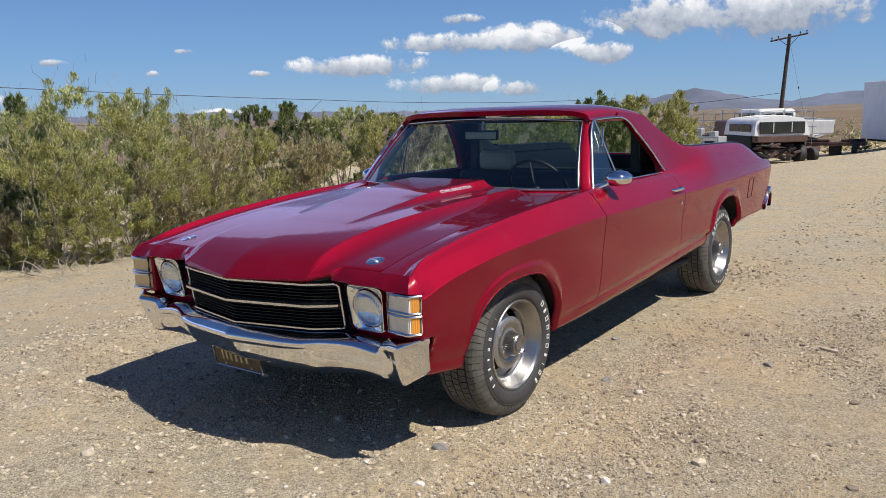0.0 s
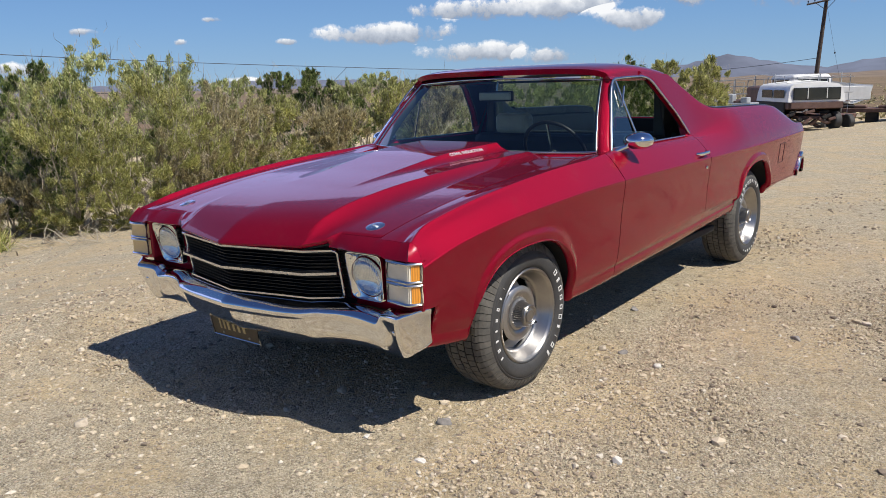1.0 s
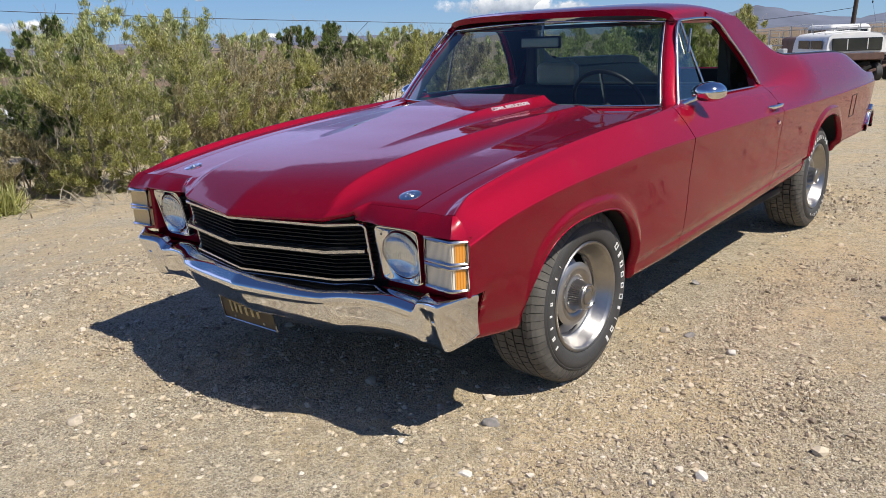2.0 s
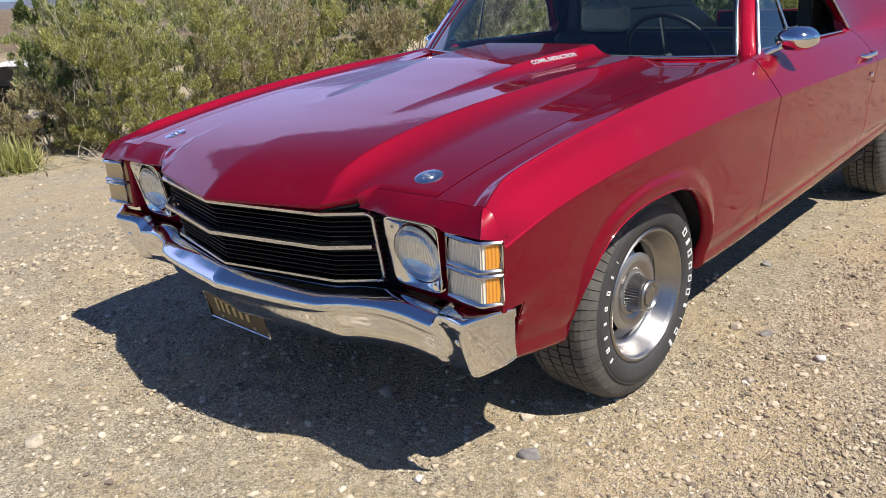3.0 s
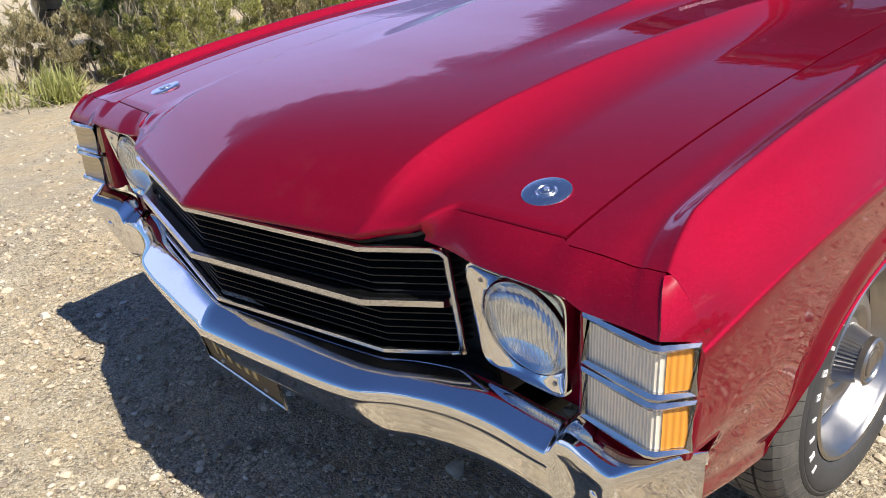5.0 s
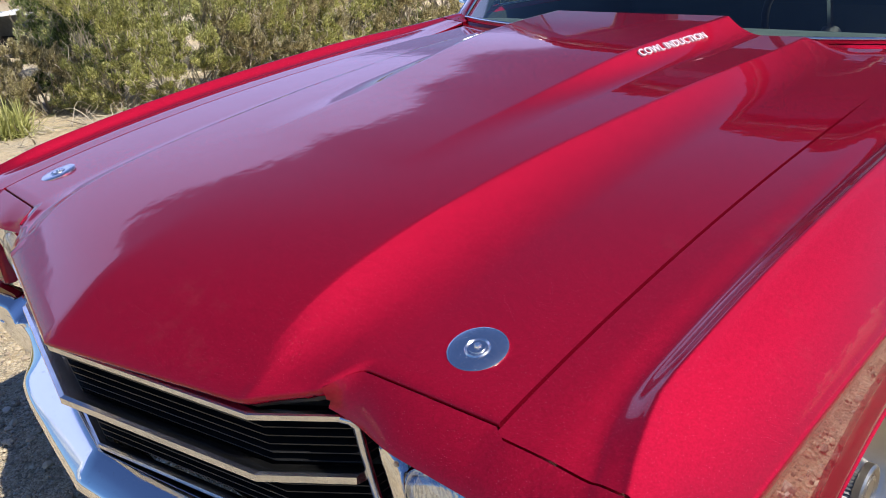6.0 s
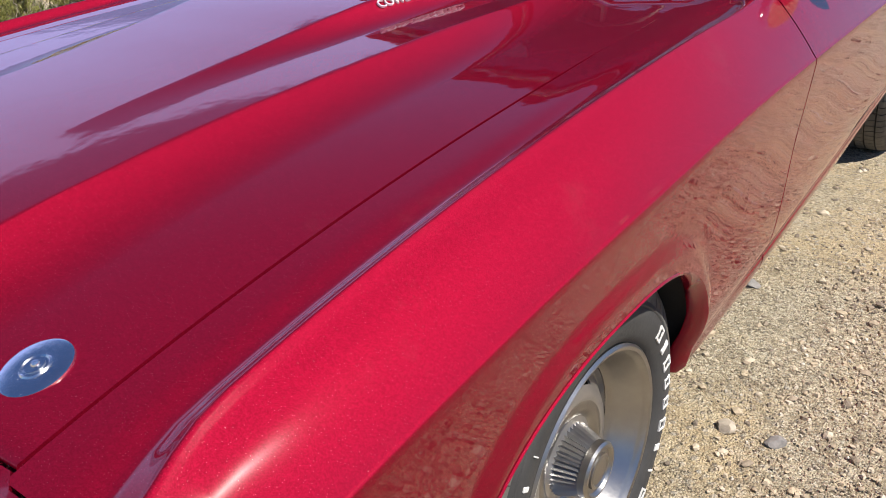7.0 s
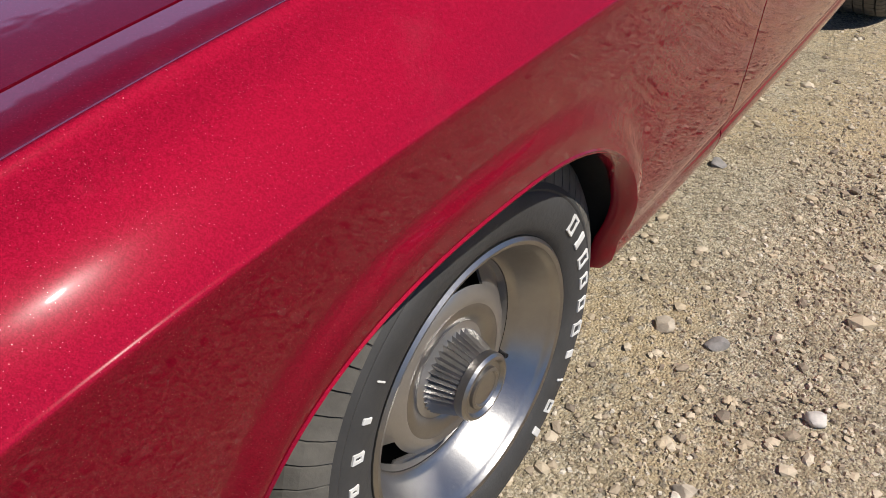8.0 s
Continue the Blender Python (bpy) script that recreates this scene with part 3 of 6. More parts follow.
def hood_z(x, y):
    ax = abs(x)
    b1 = 0.372 + 0.060 * smooth01(-0.6, 0.5, y)
    b2 = 0.480 + 0.035 * smooth01(-0.6, 0.5, y)
    out = seam_z(y) + 0.006 * (1 - (ax / 0.70) ** 2)
    d = max(0.0, y - hood_front(min(ax, 0.455)))
    k0 = smooth01(0.0, 0.38, d)
    inn = hood_mid((-0.93 + d) * (1 - k0) + y * k0) + 0.006 * (1 - (ax / 0.45) ** 2) * k0 + 0.012 * (ax / 0.455) * (1 - k0)
    t = min(max((ax - b1) / (b2 + 0.035 - b1), 0.0), 1.0)
    k = (1 - t) ** 2
    z = out + (inn - out) * k
    w = 0.195 + 0.060 * smooth01(-0.3, 0.6, y)
    z += scoop_h(y) * (1 - min(max((ax - w) / 0.085, 0.0), 1.0)) ** 2
    return z


def hood_back(x):
    return 0.655 + 0.23 * x * x - 0.006


def build_hood():
    xs = sorted(set(np.round(np.concatenate([np.linspace(-0.692, 0.692, 75), np.linspace(0.36, 0.56, 41), -np.linspace(0.36, 0.56, 41), np.linspace(0.18, 0.35, 30), -np.linspace(0.18, 0.35, 30)]), 4)))
    rows = []
    for x in xs:
        a, b = hood_front(x), hood_back(x)
        col = []
        for t in np.concatenate([np.linspace(0, 0.12, 9)[:-1], np.linspace(0.12, 1, 60)]):
            y = a + (b - a) * t
            col.append((x, y, hood_z(x, y)))
        y0, z0 = col[0][1], col[0][2]
        lipdown = [(x, y0 + 0.012, z0 - 0.016), (x, y0 + 0.002, z0 - 0.010), (x, y0 - 0.002, z0 - 0.004)]
        rows.append(lipdown + col)
    hood = sheet("hood", rows, PAINT, car, thick=0.008)
    for s in (1, -1):
        px, py = (0.599, -0.658) if s > 0 else (0.622, -0.642)
        z = hood_z(px, py)
        pin = lathe("hood_pin", [(0.0, 0.0045), (0.010, 0.0045), (0.010, 0.0025), (0.0125, 0.002), (0.0145, 0.0036), (0.016, 0.002), (0.034, 0.0022), (0.0365, 0.0012), (0.037, -0.003)], PIN, hood, "round brushed steel hood pin plate", 40, "z", Matrix.Translation((px * s, py, z + 0.001)) @ Matrix.Rotation(radians(15.5), 4, "X") @ Matrix.Rotation(radians(2.0 * s), 4, "Y"))
        stud = lathe("pin_stud", [(0.0, 0.004), (0.0035, 0.004), (0.0045, 0.002), (0.0045, 0.0)], PIN, hood, "", 16, "z", Matrix.Translation((px * s, py, z + 0.004)))
    return hood


hood = build_hood()


def words(name, text, size, m, mat, parent, depth=0.002, label=""):
    """Raised lettering as a mesh."""
    cu = bpy.data.curves.new(name, "FONT")
    cu.body, cu.size, cu.extrude, cu.align_x = text, size, depth, "CENTER"
    cu.offset = 0.0001
    tmp = bpy.data.objects.new("tmp", cu)
    scene.collection.objects.link(tmp)
    me = bpy.data.meshes.new_from_object(tmp.evaluated_get(bpy.context.evaluated_depsgraph_get()))
    bpy.data.objects.remove(tmp)
    me.transform(m)
    me.materials.clear()
    me.materials.append(mat)
    me.name = name
    ob = new(name, me)
    ob.parent = parent
    if label:
        tagged(ob, label)
    return ob


def scoop_letters(side):
    # the badge lies along the flank of the raised scoop
    p0 = Vector((0.252, 0.262, 0)) 
    p1 = Vector((0.278, 0.500, 0))
    a = Vector((p0.x, p0.y, hood_z(p0.x, p0.y)))
    b = Vector((p1.x, p1.y, hood_z(p1.x, p1.y)))
    ux = (b - a).normalized()
    mid = (a + b) / 2
    e = 0.008
    n = Vector((-(hood_z(mid.x + e, mid.y) - hood_z(mid.x - e, mid.y)) / (2 * e), -(hood_z(mid.x, mid.y + e) - hood_z(mid.x, mid.y - e)) / (2 * e), 1)).normalized()
    uy = n.cross(ux).normalized()
    m = Matrix((ux, uy, ux.cross(uy))).transposed().to_4x4()
    m.translation = Vector((mid.x, mid.y, hood_z(mid.x, mid.y))) - uy * 0.008 + n * 0.002
    if side < 0:
        m = Matrix.Diagonal((-1, 1, 1, 1)) @ m @ Matrix.Diagonal((-1, 1, 1, 1))
    words("badge_letters", "COWL INDUCTION", 0.0270, m, WHITE_BADGE, hood, 0.002, "small raised silver letters reading COWL INDUCTION")


scoop_letters(1)
scoop_letters(-1)

# ---- front panel over the lamps, and the lamp wall ----
def even(pts, n):
    """The same line cut into n evenly spaced points."""
    p = np.array(pts, float)
    d = np.concatenate([[0], np.cumsum(np.linalg.norm(np.diff(p, axis=0), axis=1))])
    return [tuple(float(np.interp(q, d, p[:, i])) for i in range(3)) for q in np.linspace(0, d[-1], n)]


for s in (1, -1):
    prof = catmull(side_profile(-0.745), 5)
    peak = max((i for i, p in enumerate(prof) if 0.82 < p[0] < 0.88), key=lambda i: prof[i][1])
    stop = next(i for i, p in enumerate(prof) if p[1] < 0.714 and p[0] > 0.85)
    rear = [(x, hood_front(x) - 0.006, hood_z(x, hood_front(x)) - 0.002) for x in np.linspace(0.470, 0.692, 22)] + [(p[0], -0.7485, p[1]) for p in prof[1:peak + 1]]
    rows = []
    for x, a, top in rear:
        d = 0.025 * smooth01(0.76, 0.848, x)
        fr = -0.796 + 0.014 * smooth01(0.60, 0.5, x) - 0.002 * smooth01(0.80, 0.848, x)
        zlo = 0.730 - 0.010 * smooth01(0.735, 0.765, x)
        rows.append([(x, a, top), (x + 0.22 * d, a + (fr - a) * 0.30, top - (top - zlo) * 0.17), (x + 0.001 + 0.58 * d, a + (fr - a) * 0.66, top - (top - zlo) * 0.50), (x + 0.94 * d, fr + 0.004, zlo + 0.012), (x + d, fr, zlo + 0.004), (x + d, fr + 0.005, zlo - 0.001), (x + d - 0.006, fr + 0.03, zlo - 0.001)])
    sheet("lamp_brow", rows, PAINT, car, thick=0.004, side=s, flip=True)
    # beyond the sharp ridge the cap turns along the fender's side
    ridge = even(catmull(rows[-1][:5], 4), 14)
    seam = even([(p[0], -0.7485, p[1]) for p in prof[peak:stop + 1]], 14)
    turn = [[tuple(np.array(p) * (1 - q) + np.array(w) * q + np.array((0.010 * q * (1 - q) * i / 13, 0, 0))) for q in (0.0, 0.25, 0.5, 0.75, 1.0)] for i, (p, w) in enumerate(zip(ridge, seam)) if i]
    sheet("brow_side", turn, PAINT, car, thick=0.004, side=s, flip=True)
    post = [[(x, y - 0.016 * (z - 0.64), z) for z in np.linspace(0.555, 0.724, 6)] for x, y in ((0.744, -0.70), (0.744, -0.762), (0.747, -0.769), (0.752, -0.770), (0.7585, -0.768), (0.7590, -0.70))]
    sheet("lamp_divider", post, PAINT, car, thick=0.002, side=s, flip=True)
    wall = [[(x, -0.702, 0.73), (x, -0.698, 0.60), (x, -0.694, 0.50)] for x in (0.49, 0.6, 0.75, 0.865)]
    sheet("lamp_wall", wall, PAINT, car, thick=0.02, side=s, flip=True)
    # the strip between lamp and fender, running back to the wheel side
    corner = []
    for z in np.linspace(0.535, 0.722, 10):
        xo = shoulder_x(-0.745) - 0.006 - 0.02 * smooth01(0.6, 0.42, z)
        corner.append([(0.845, -0.742, z), (0.875, -0.744, z), (xo - 0.004, -0.742, z), (xo, -0.735, z), (xo, -0.728, z)])
    sheet("fender_end", corner, PAINT, car, thick=0.006, side=s, flip=True)


# ---- grille ----
def grille_y(x, z):
    """The folded front plane of the grille, leaning back towards its foot."""
    ax = abs(x)
    y = -0.921 + 0.222 * ax if ax < 0.385 else -0.8355 + (ax - 0.385) * 0.76
    return y + (0.718 - z) * 0.17


def grille_line(z, x0=-0.488, x1=0.488, dy=0.0):
    xs = sorted({x0, x1, *[v for v in (-0.47, -0.385, -0.2, 0.0, 0.2, 0.385, 0.47) if x0 < v < x1]})
    return [(x, grille_y(x, z) + dy, z) for x in xs]


def ribbon(name, line, w, d, mat, parent, label=""):
    """A bar of rectangular section along a sideways line, w high and d deep."""
    rows = [[(x, y - d * 0.25, z + w / 2), (x, y - d / 2, z + w * 0.36), (x, y - d / 2, z - w * 0.36), (x, y - d * 0.25, z - w / 2), (x, y + d / 2, z - w / 2), (x, y + d / 2, z + w / 2)] for x, y, z in line]
    ob = link_mesh(name, [p for r in rows for p in r], grid_faces(len(rows), 6, False, True) + [tuple(range(5, -1, -1)), tuple(range(6 * (len(rows) - 1), 6 * len(rows)))], mat, parent, label, False, 0, True)
    return ob


def build_grille():
    back = [[(x, grille_y(x, z) + 0.085, z) for z in (0.50, 0.60, 0.735)] for x in (-0.50, -0.385, -0.2, 0, 0.2, 0.385, 0.50)]
    g = sheet("grille", back, BLACK, car, "black split grille with a bright frame", thick=0.01, flip=True, smooth=False)
    for z, w in ((0.716, 0.010), (0.527, 0.009)):
        ribbon("frame_bar", grille_line(z), w, 0.014, TRIM, g, "bright metal frame bar")
    ribbon("centre_bar", grille_line(0.628, dy=-0.012), 0.014, 0.026, TRIM, g, "bright metal centre bar")
    for s in (1, -1):
        pts = [(xx * s, grille_y(xx, z) - 0.004, z) for xx, z in ((0.474, 0.5255), (0.483, 0.528), (0.488, 0.537), (0.489, 0.58), (0.489, 0.66), (0.489, 0.705), (0.484, 0.714), (0.475, 0.7165))]
        tube("frame_post", pts, 0.0062, TRIM, g)
    for i, z in enumerate(np.linspace(0.541, 0.706, 13)):
        if abs(z - 0.628) > 0.009:
            ribbon("slat", grille_line(z, -0.482, 0.482, 0.026), 0.0026, 0.035, BLACK, g)
    # nose skin under the hood's front edge, and apron under the grille
    top = []
    for x in np.linspace(-0.47, 0.47, 41):
        y = hood_front(x)
        top.append([(x, y + 0.02, hood_z(x, y) - 0.018), (x, y + 0.09, 0.742), (x, y + 0.11, 0.735)])
    sheet("nose_inner", top, BLACK, car, thick=0.006)
    apron = []
    for x in np.linspace(-0.52, 0.52, 25):
        y = grille_y(x, 0.52)
        apron.append([(x, y + 0.010, 0.520), (x, y + 0.016, 0.505), (x, y + 0.03, 0.44)])
    sheet("grille_apron", apron, BLACK, car, thick=0.006)


build_grille()


# ---- headlamps and corner lamps ----
def ring_pts(cx, cz, rx, rz, power, n=56):
    out = []
    for i in range(n):
        a = 2 * math.pi * i / n
        c, q = math.cos(a), math.sin(a)
        out.append((cx + rx * math.copysign(abs(c) ** (2 / power), c), cz + rz * math.copysign(abs(q) ** (2 / power), q)))
    return out




def make_rib_lens(name, base, deep=0.6):
    k = Mat(name, rough=0.18, base=base, coat=1.0, coat_rough=0.03)
    wave = k.node("TexWave", Scale=62.0)
    wave.bands_direction = "X"
    k.link(k.coords(), wave.inputs["Vector"])
    k.bump(wave.outputs["Fac"], deep, 0.004)
    k.to(k.ramp(wave.outputs["Fac"], [(0.1, tuple(c * 0.78 for c in base)), (0.8, base)]), "base")
    return k.m


RIB_CLEAR = make_rib_lens("ribbed_park_lens", (0.92, 0.83, 0.66))
RIB_YELLOW = make_rib_lens("ribbed_yellowed_lens", (0.88, 0.62, 0.28))
RIB_AMBER = make_rib_lens("ribbed_amber_lens", (0.86, 0.34, 0.04), 0.22)


def headlamp(s):
    cx, cy, cz = 0.630 * s, -0.756, 0.631
    lean, n = 0.19, 72
    lx = cx + 0.004 * s
    rings = [(ring_pts(cx, cz, 0.0880, 0.0945, 8, n), 0.030), (ring_pts(cx, cz, 0.0880, 0.0945, 8, n), 0.002), (ring_pts(cx, cz, 0.0865, 0.0930, 8, n), -0.003), (ring_pts(cx, cz, 0.0840, 0.0905, 8, n), -0.0035), (ring_pts(cx, cz, 0.0825, 0.0890, 7, n), 0.0), (ring_pts(lx, cz, 0.0815, 0.0845, 2.3, n), 0.005), (ring_pts(lx, cz, 0.0790, 0.0800, 2, n), 0.010), (ring_pts(lx, cz, 0.0775, 0.0785, 2, n), 0.022), (ring_pts(lx, cz, 0.077, 0.078, 2, n), 0.045)]
    rows = [[(cx + (x - cx) * (1 + 0.75 * (z - cz)) + s * 0.06 * (z - cz), cy + y - lean * (z - cz), z) for x, z in r] for r, y in rings]
    bez = link_mesh("headlamp", [p for r in rows for p in r], grid_faces(len(rows), n, False, True), CHROME, car, "polished chrome headlamp bezel", flip=(s > 0), side=1)
    bez.data.set_sharp_from_angle(angle=radians(40))
    m = Matrix.Translation((lx, cy + 0.006, cz)) @ Matrix.Rotation(math.atan(lean), 4, "X")
    lens = lathe("lens", [(0.0, -0.026), (0.02, -0.0250), (0.04, -0.0218), (0.055, -0.0168), (0.066, -0.010), (0.0735, -0.001), (0.0765, 0.006), (0.0768, 0.018)], CLEAR, bez, "clear domed glass lens", 64, "y", m)
    lens.visible_shadow = False
    for q in range(-9, 10):
        # moulded flutes inside the lens
        fx = q * 0.0072
        zz = [z for z in np.linspace(-0.062, 0.045, 12) if fx * fx + z * z < 0.066 ** 2]
        if len(zz) > 2:
            tube("lens_flute", [m @ Vector((fx, -0.0205 + 4.1 * (fx * fx + z * z) + 0.0008, z)) for z in zz], 0.0011, FLUTE_GLASS, lens, "", 4)
    lathe("reflector", [(0.0, 0.036), (0.02, 0.0345), (0.04, 0.029), (0.055, 0.021), (0.066, 0.0125), (0.074, 0.004), (0.0765, 0.002)], FLUTE, bez, "silvered bowl reflector", 64, "y", m)
    for a in (40, 140, 220, 320):
        p = (cx + 0.074 * math.cos(radians(a)), cy - 0.004 - lean * 0.105 * math.sin(radians(a)), cz + 0.105 * math.sin(radians(a)))
        if a in (140, 320):
            lathe("screw", [(0.0, -0.002), (0.003, -0.002), (0.004, 0.001)], STEEL, bez, "", 12, "y", Matrix.Translation(p))


def make_flute():
    k = Mat("lamp_reflector", metal=1.0, rough=0.12, base=(0.80, 0.82, 0.84))
    wave = k.node("TexWave", Scale=38.0)
    wave.bands_direction = "X"
    k.link(k.coords(), wave.inputs["Vector"])
    wave2 = k.node("TexWave", Scale=16.0)
    wave2.bands_direction = "Z"
    k.link(k.coords(), wave2.inputs["Vector"])
    k.bump(k.math("ADD", wave.outputs["Fac"], k.math("MULTIPLY", wave2.outputs["Fac"], 0.8)), 0.06, 0.004)
    return k.m


FLUTE = make_flute()
FLUTE_GLASS = make_glass("moulded_glass", (0.86, 0.88, 0.90), 0.08)


def corner_lamp(s, z0, z1):
    plan = [(0.763, -0.776), (0.820, -0.785), (0.867, -0.791), (0.874, -0.788), (0.899, -0.752)]
    body = []
    for x, y in plan:
        body.append([(x, y, z0), (x, y - 0.004, z0 + 0.003), (x, y - 0.004, z1 - 0.003), (x, y, z1), (x - 0.02, y + 0.045, z1), (x - 0.02, y + 0.045, z0)])
    b = link_mesh("corner_lamp", [p for r in body for p in r], grid_faces(len(body), 6, False, True) + [tuple(range(5, -1, -1)), tuple(range(24, 30))], RIB_CLEAR if s > 0 else RIB_YELLOW, car, "ribbed corner lamp with clear and amber halves in a chrome frame", False, 0, True, s)
    am = [[(x + 0.0008, y - 0.0058, z0 + 0.005), (x + 0.0008, y - 0.0058, z1 - 0.005)] for x, y in ((0.8785, -0.7815), (0.8880, -0.7678), (0.8972, -0.7546))]
    sheet("amber_lens", am, RIB_AMBER, b, "amber ribbed lens", 0.004, False, s, False)
    loop = [(x, y - 0.006, z1) for x, y in plan] + [(x, y - 0.006, z0) for x, y in reversed(plan)]
    tube("chrome_frame", loop, 0.0068, TRIM, b, "bright metal lamp frame", 6, s, True)


for s in (1, -1):
    headlamp(s)
    corner_lamp(s, 0.648, 0.713)
    corner_lamp(s, 0.568, 0.636)
    back = [[(x, y, 0.722), (x, y, 0.55)] for x, y in ((0.75, -0.765), (0.858, -0.770), (0.892, -0.738))]
    sheet("lamp_housing", back, PAINT, car, "", 0.02, True, s, False)


# ---- front bumper ----
def soft_section(pts, per, passes=2):
    """A polyline with evenly placed points and slightly rounded corners."""
    out = []
    for a, b in zip(pts[:-1], pts[1:]):
        out += [np.array(a) + (np.array(b) - np.array(a)) * t for t in np.linspace(0, 1, per, endpoint=False)]
    out.append(np.array(pts[-1]))
    for _ in range(passes):
        out = [out[0]] + [(out[q - 1] + 2 * out[q] + out[q + 1]) / 4 for q in range(1, len(out) - 1)] + [out[-1]]
    return out


def build_bumper():
    xs = [0.0, 0.20, 0.38, 0.45, 0.52, 0.60, 0.68, 0.698, 0.722, 0.775, 0.822, 0.85, 0.88, 0.903]
    ay = pchip(xs, [-0.890, -0.850, -0.806, -0.774, -0.752, -0.741, -0.733, -0.730, -0.731, -0.742, -0.751, -0.747, -0.730, -0.712])
    az = pchip(xs, [0.522, 0.521, 0.520, 0.521, 0.521, 0.517, 0.507, 0.505, 0.528, 0.535, 0.536, 0.538, 0.541, 0.542])
    by = pchip(xs, [-0.944, -0.916, -0.884, -0.846, -0.818, -0.800, -0.790, -0.788, -0.789, -0.802, -0.812, -0.786, -0.750, -0.717])
    bz = pchip(xs, [0.484, 0.483, 0.487, 0.491, 0.491, 0.486, 0.474, 0.472, 0.503, 0.514, 0.518, 0.527, 0.536, 0.538])
    ey = pchip(xs, [-0.775, -0.760, -0.742, -0.730, -0.720, -0.714, -0.715, -0.716, -0.720, -0.737, -0.748, -0.742, -0.729, -0.711])
    ez = pchip(xs, [0.305, 0.306, 0.318, 0.330, 0.334, 0.337, 0.338, 0.338, 0.338, 0.338, 0.342, 0.352, 0.380, 0.415])
    half = np.concatenate([np.linspace(0, 0.68, 40), np.linspace(0.688, 0.735, 12), np.linspace(0.742, 0.903, 34)])
    rows = []
    for x in np.concatenate([-half[::-1], half[1:]]):
        ax, sg = abs(x), math.copysign(1, x)
        A, B, E = (ay(ax), az(ax)), (by(ax), bz(ax)), (ey(ax), ez(ax))
        k = smooth01(0.69, 0.78, ax)
        C = (B[0] + 0.003 * (1 - k), B[1] - 0.020)
        D = (C[0] + (E[0] - C[0]) * 0.10, C[1] - 0.010)
        bow = 0.020 * (1 - k) + 0.004 * k
        M = ((D[0] + E[0]) / 2 - bow, (D[1] + E[1]) / 2 - bow)
        back = (E[0] + 0.02 * (1 - smooth01(0.80, 0.90, ax)), E[1] + 0.008)
        inner = (A[0] + 0.004 * (1 - k), A[1] - 0.02)
        sec = soft_section([inner, A, ((A[0] + B[0]) / 2 - 0.003, (A[1] + B[1]) / 2 + 0.003), B, C, D, M, E, back], 4)
        tuck = 0.028 * smooth01(0.74, 0.85, ax) * smooth01(0.905, 0.86, ax)
        rows.append([(x - sg * tuck * smooth01(B[1], E[1], p[1]), p[0], p[1]) for p in sec])
    b = sheet("front_bumper", rows, CHROME, car, "worn chrome front bumper blade", 0.003, flip=True)
    for x in (-0.80, -0.55, 0.55, 0.80):
        y = by(abs(x)) * 0.62 + ey(abs(x)) * 0.38 - 0.002
        lathe("bumper_bolt", [(0.0, -0.006), (0.007, -0.005), (0.011, -0.001), (0.012, 0.008)], CHROME, b, "", 18, "y", Matrix.Translation((x - math.copysign(0.012, x), y, bz(abs(x)) * 0.62 + ez(abs(x)) * 0.38)) @ Matrix.Rotation(radians(36 if abs(x) < 0.7 else 20), 4, "X"))
    for x in (-0.3, 0.3):
        part("bumper_bracket", box_bm((x - 0.02, -0.78, 0.40), (x + 0.02, -0.6, 0.45), 0.004), UNDER, b)
    return b


bumper = build_bumper()


def build_plate():
    m = Matrix.Translation((-0.060, -0.850, 0.368)) @ Matrix.Rotation(radians(12.5), 4, "X")
    bm = box_bm((-0.150, -0.0015, -0.077), (0.150, 0.0015, 0.077), 0.0012)
    bmesh.ops.transform(bm, matrix=m, verts=bm.verts)
    p = part("license_plate", bm, PLATE, car, "dark brown vintage number plate with pale yellow characters")
    loop = [m @ Vector((math.copysign(0.151, c), -0.003, math.copysign(0.078, d))) for c, d in ((-1, -1), (1, -1), (1, 1), (-1, 1))]
    tube("plate_frame", loop, 0.004, TRIM, p, "", 6, 1, True)
    x = -0.098
    for w in (0.026, 0.026, 0.034, 0.034, 0.034, 0.034):
        bm = box_bm((x, -0.0045, -0.044), (x + w * 0.42, -0.0012, 0.028), 0.001)
        bmesh.ops.transform(bm, matrix=m, verts=bm.verts)
        part("plate_character", bm, PLATE_INK, p)
        x += w
    bm = box_bm((-0.045, -0.0035, 0.046), (0.045, -0.0012, 0.056), 0.001)
    bmesh.ops.transform(bm, matrix=m, verts=bm.verts)
    part("plate_character", bm, PLATE_INK, p)
    for px, pz in ((-0.085, -0.062), (0.085, -0.062)):
        lathe("plate_bolt", [(0, -0.006), (0.005, -0.005), (0.006, 0)], STEEL, p, "", 10, "y", m @ Matrix.Translation((px, 0, pz)))
    return p


PLATE = simple("brown_plate_enamel", (0.055, 0.040, 0.022), 0.5, 0.2, 0.3, 25, 0.1)
PLATE_INK = simple("faded_yellow_enamel", (0.40, 0.31, 0.14), 0.6, 0, 0.2, 60)
build_plate()
# body underneath: floor pan and frame rails
under = part("floor_pan", box_bm((-0.80, 0.45, 0.30), (0.80, 2.45, 0.345), 0.01), UNDER, car)
part("front_floor_pan", box_bm((-0.52, -0.6, 0.32), (0.52, 0.45, 0.36), 0.01), UNDER, car)
part("rear_floor_pan", box_bm((-0.60, 2.45, 0.46), (0.60, 4.05, 0.50), 0.01), UNDER, car)
part("engine_bay", box_bm((-0.50, -0.70, 0.40), (0.50, 0.6, 0.68), 0.02), UNDER, car)
part("front_crossmember", box_bm((-0.55, -0.76, 0.42), (0.55, -0.70, 0.50), 0.02), UNDER, car)


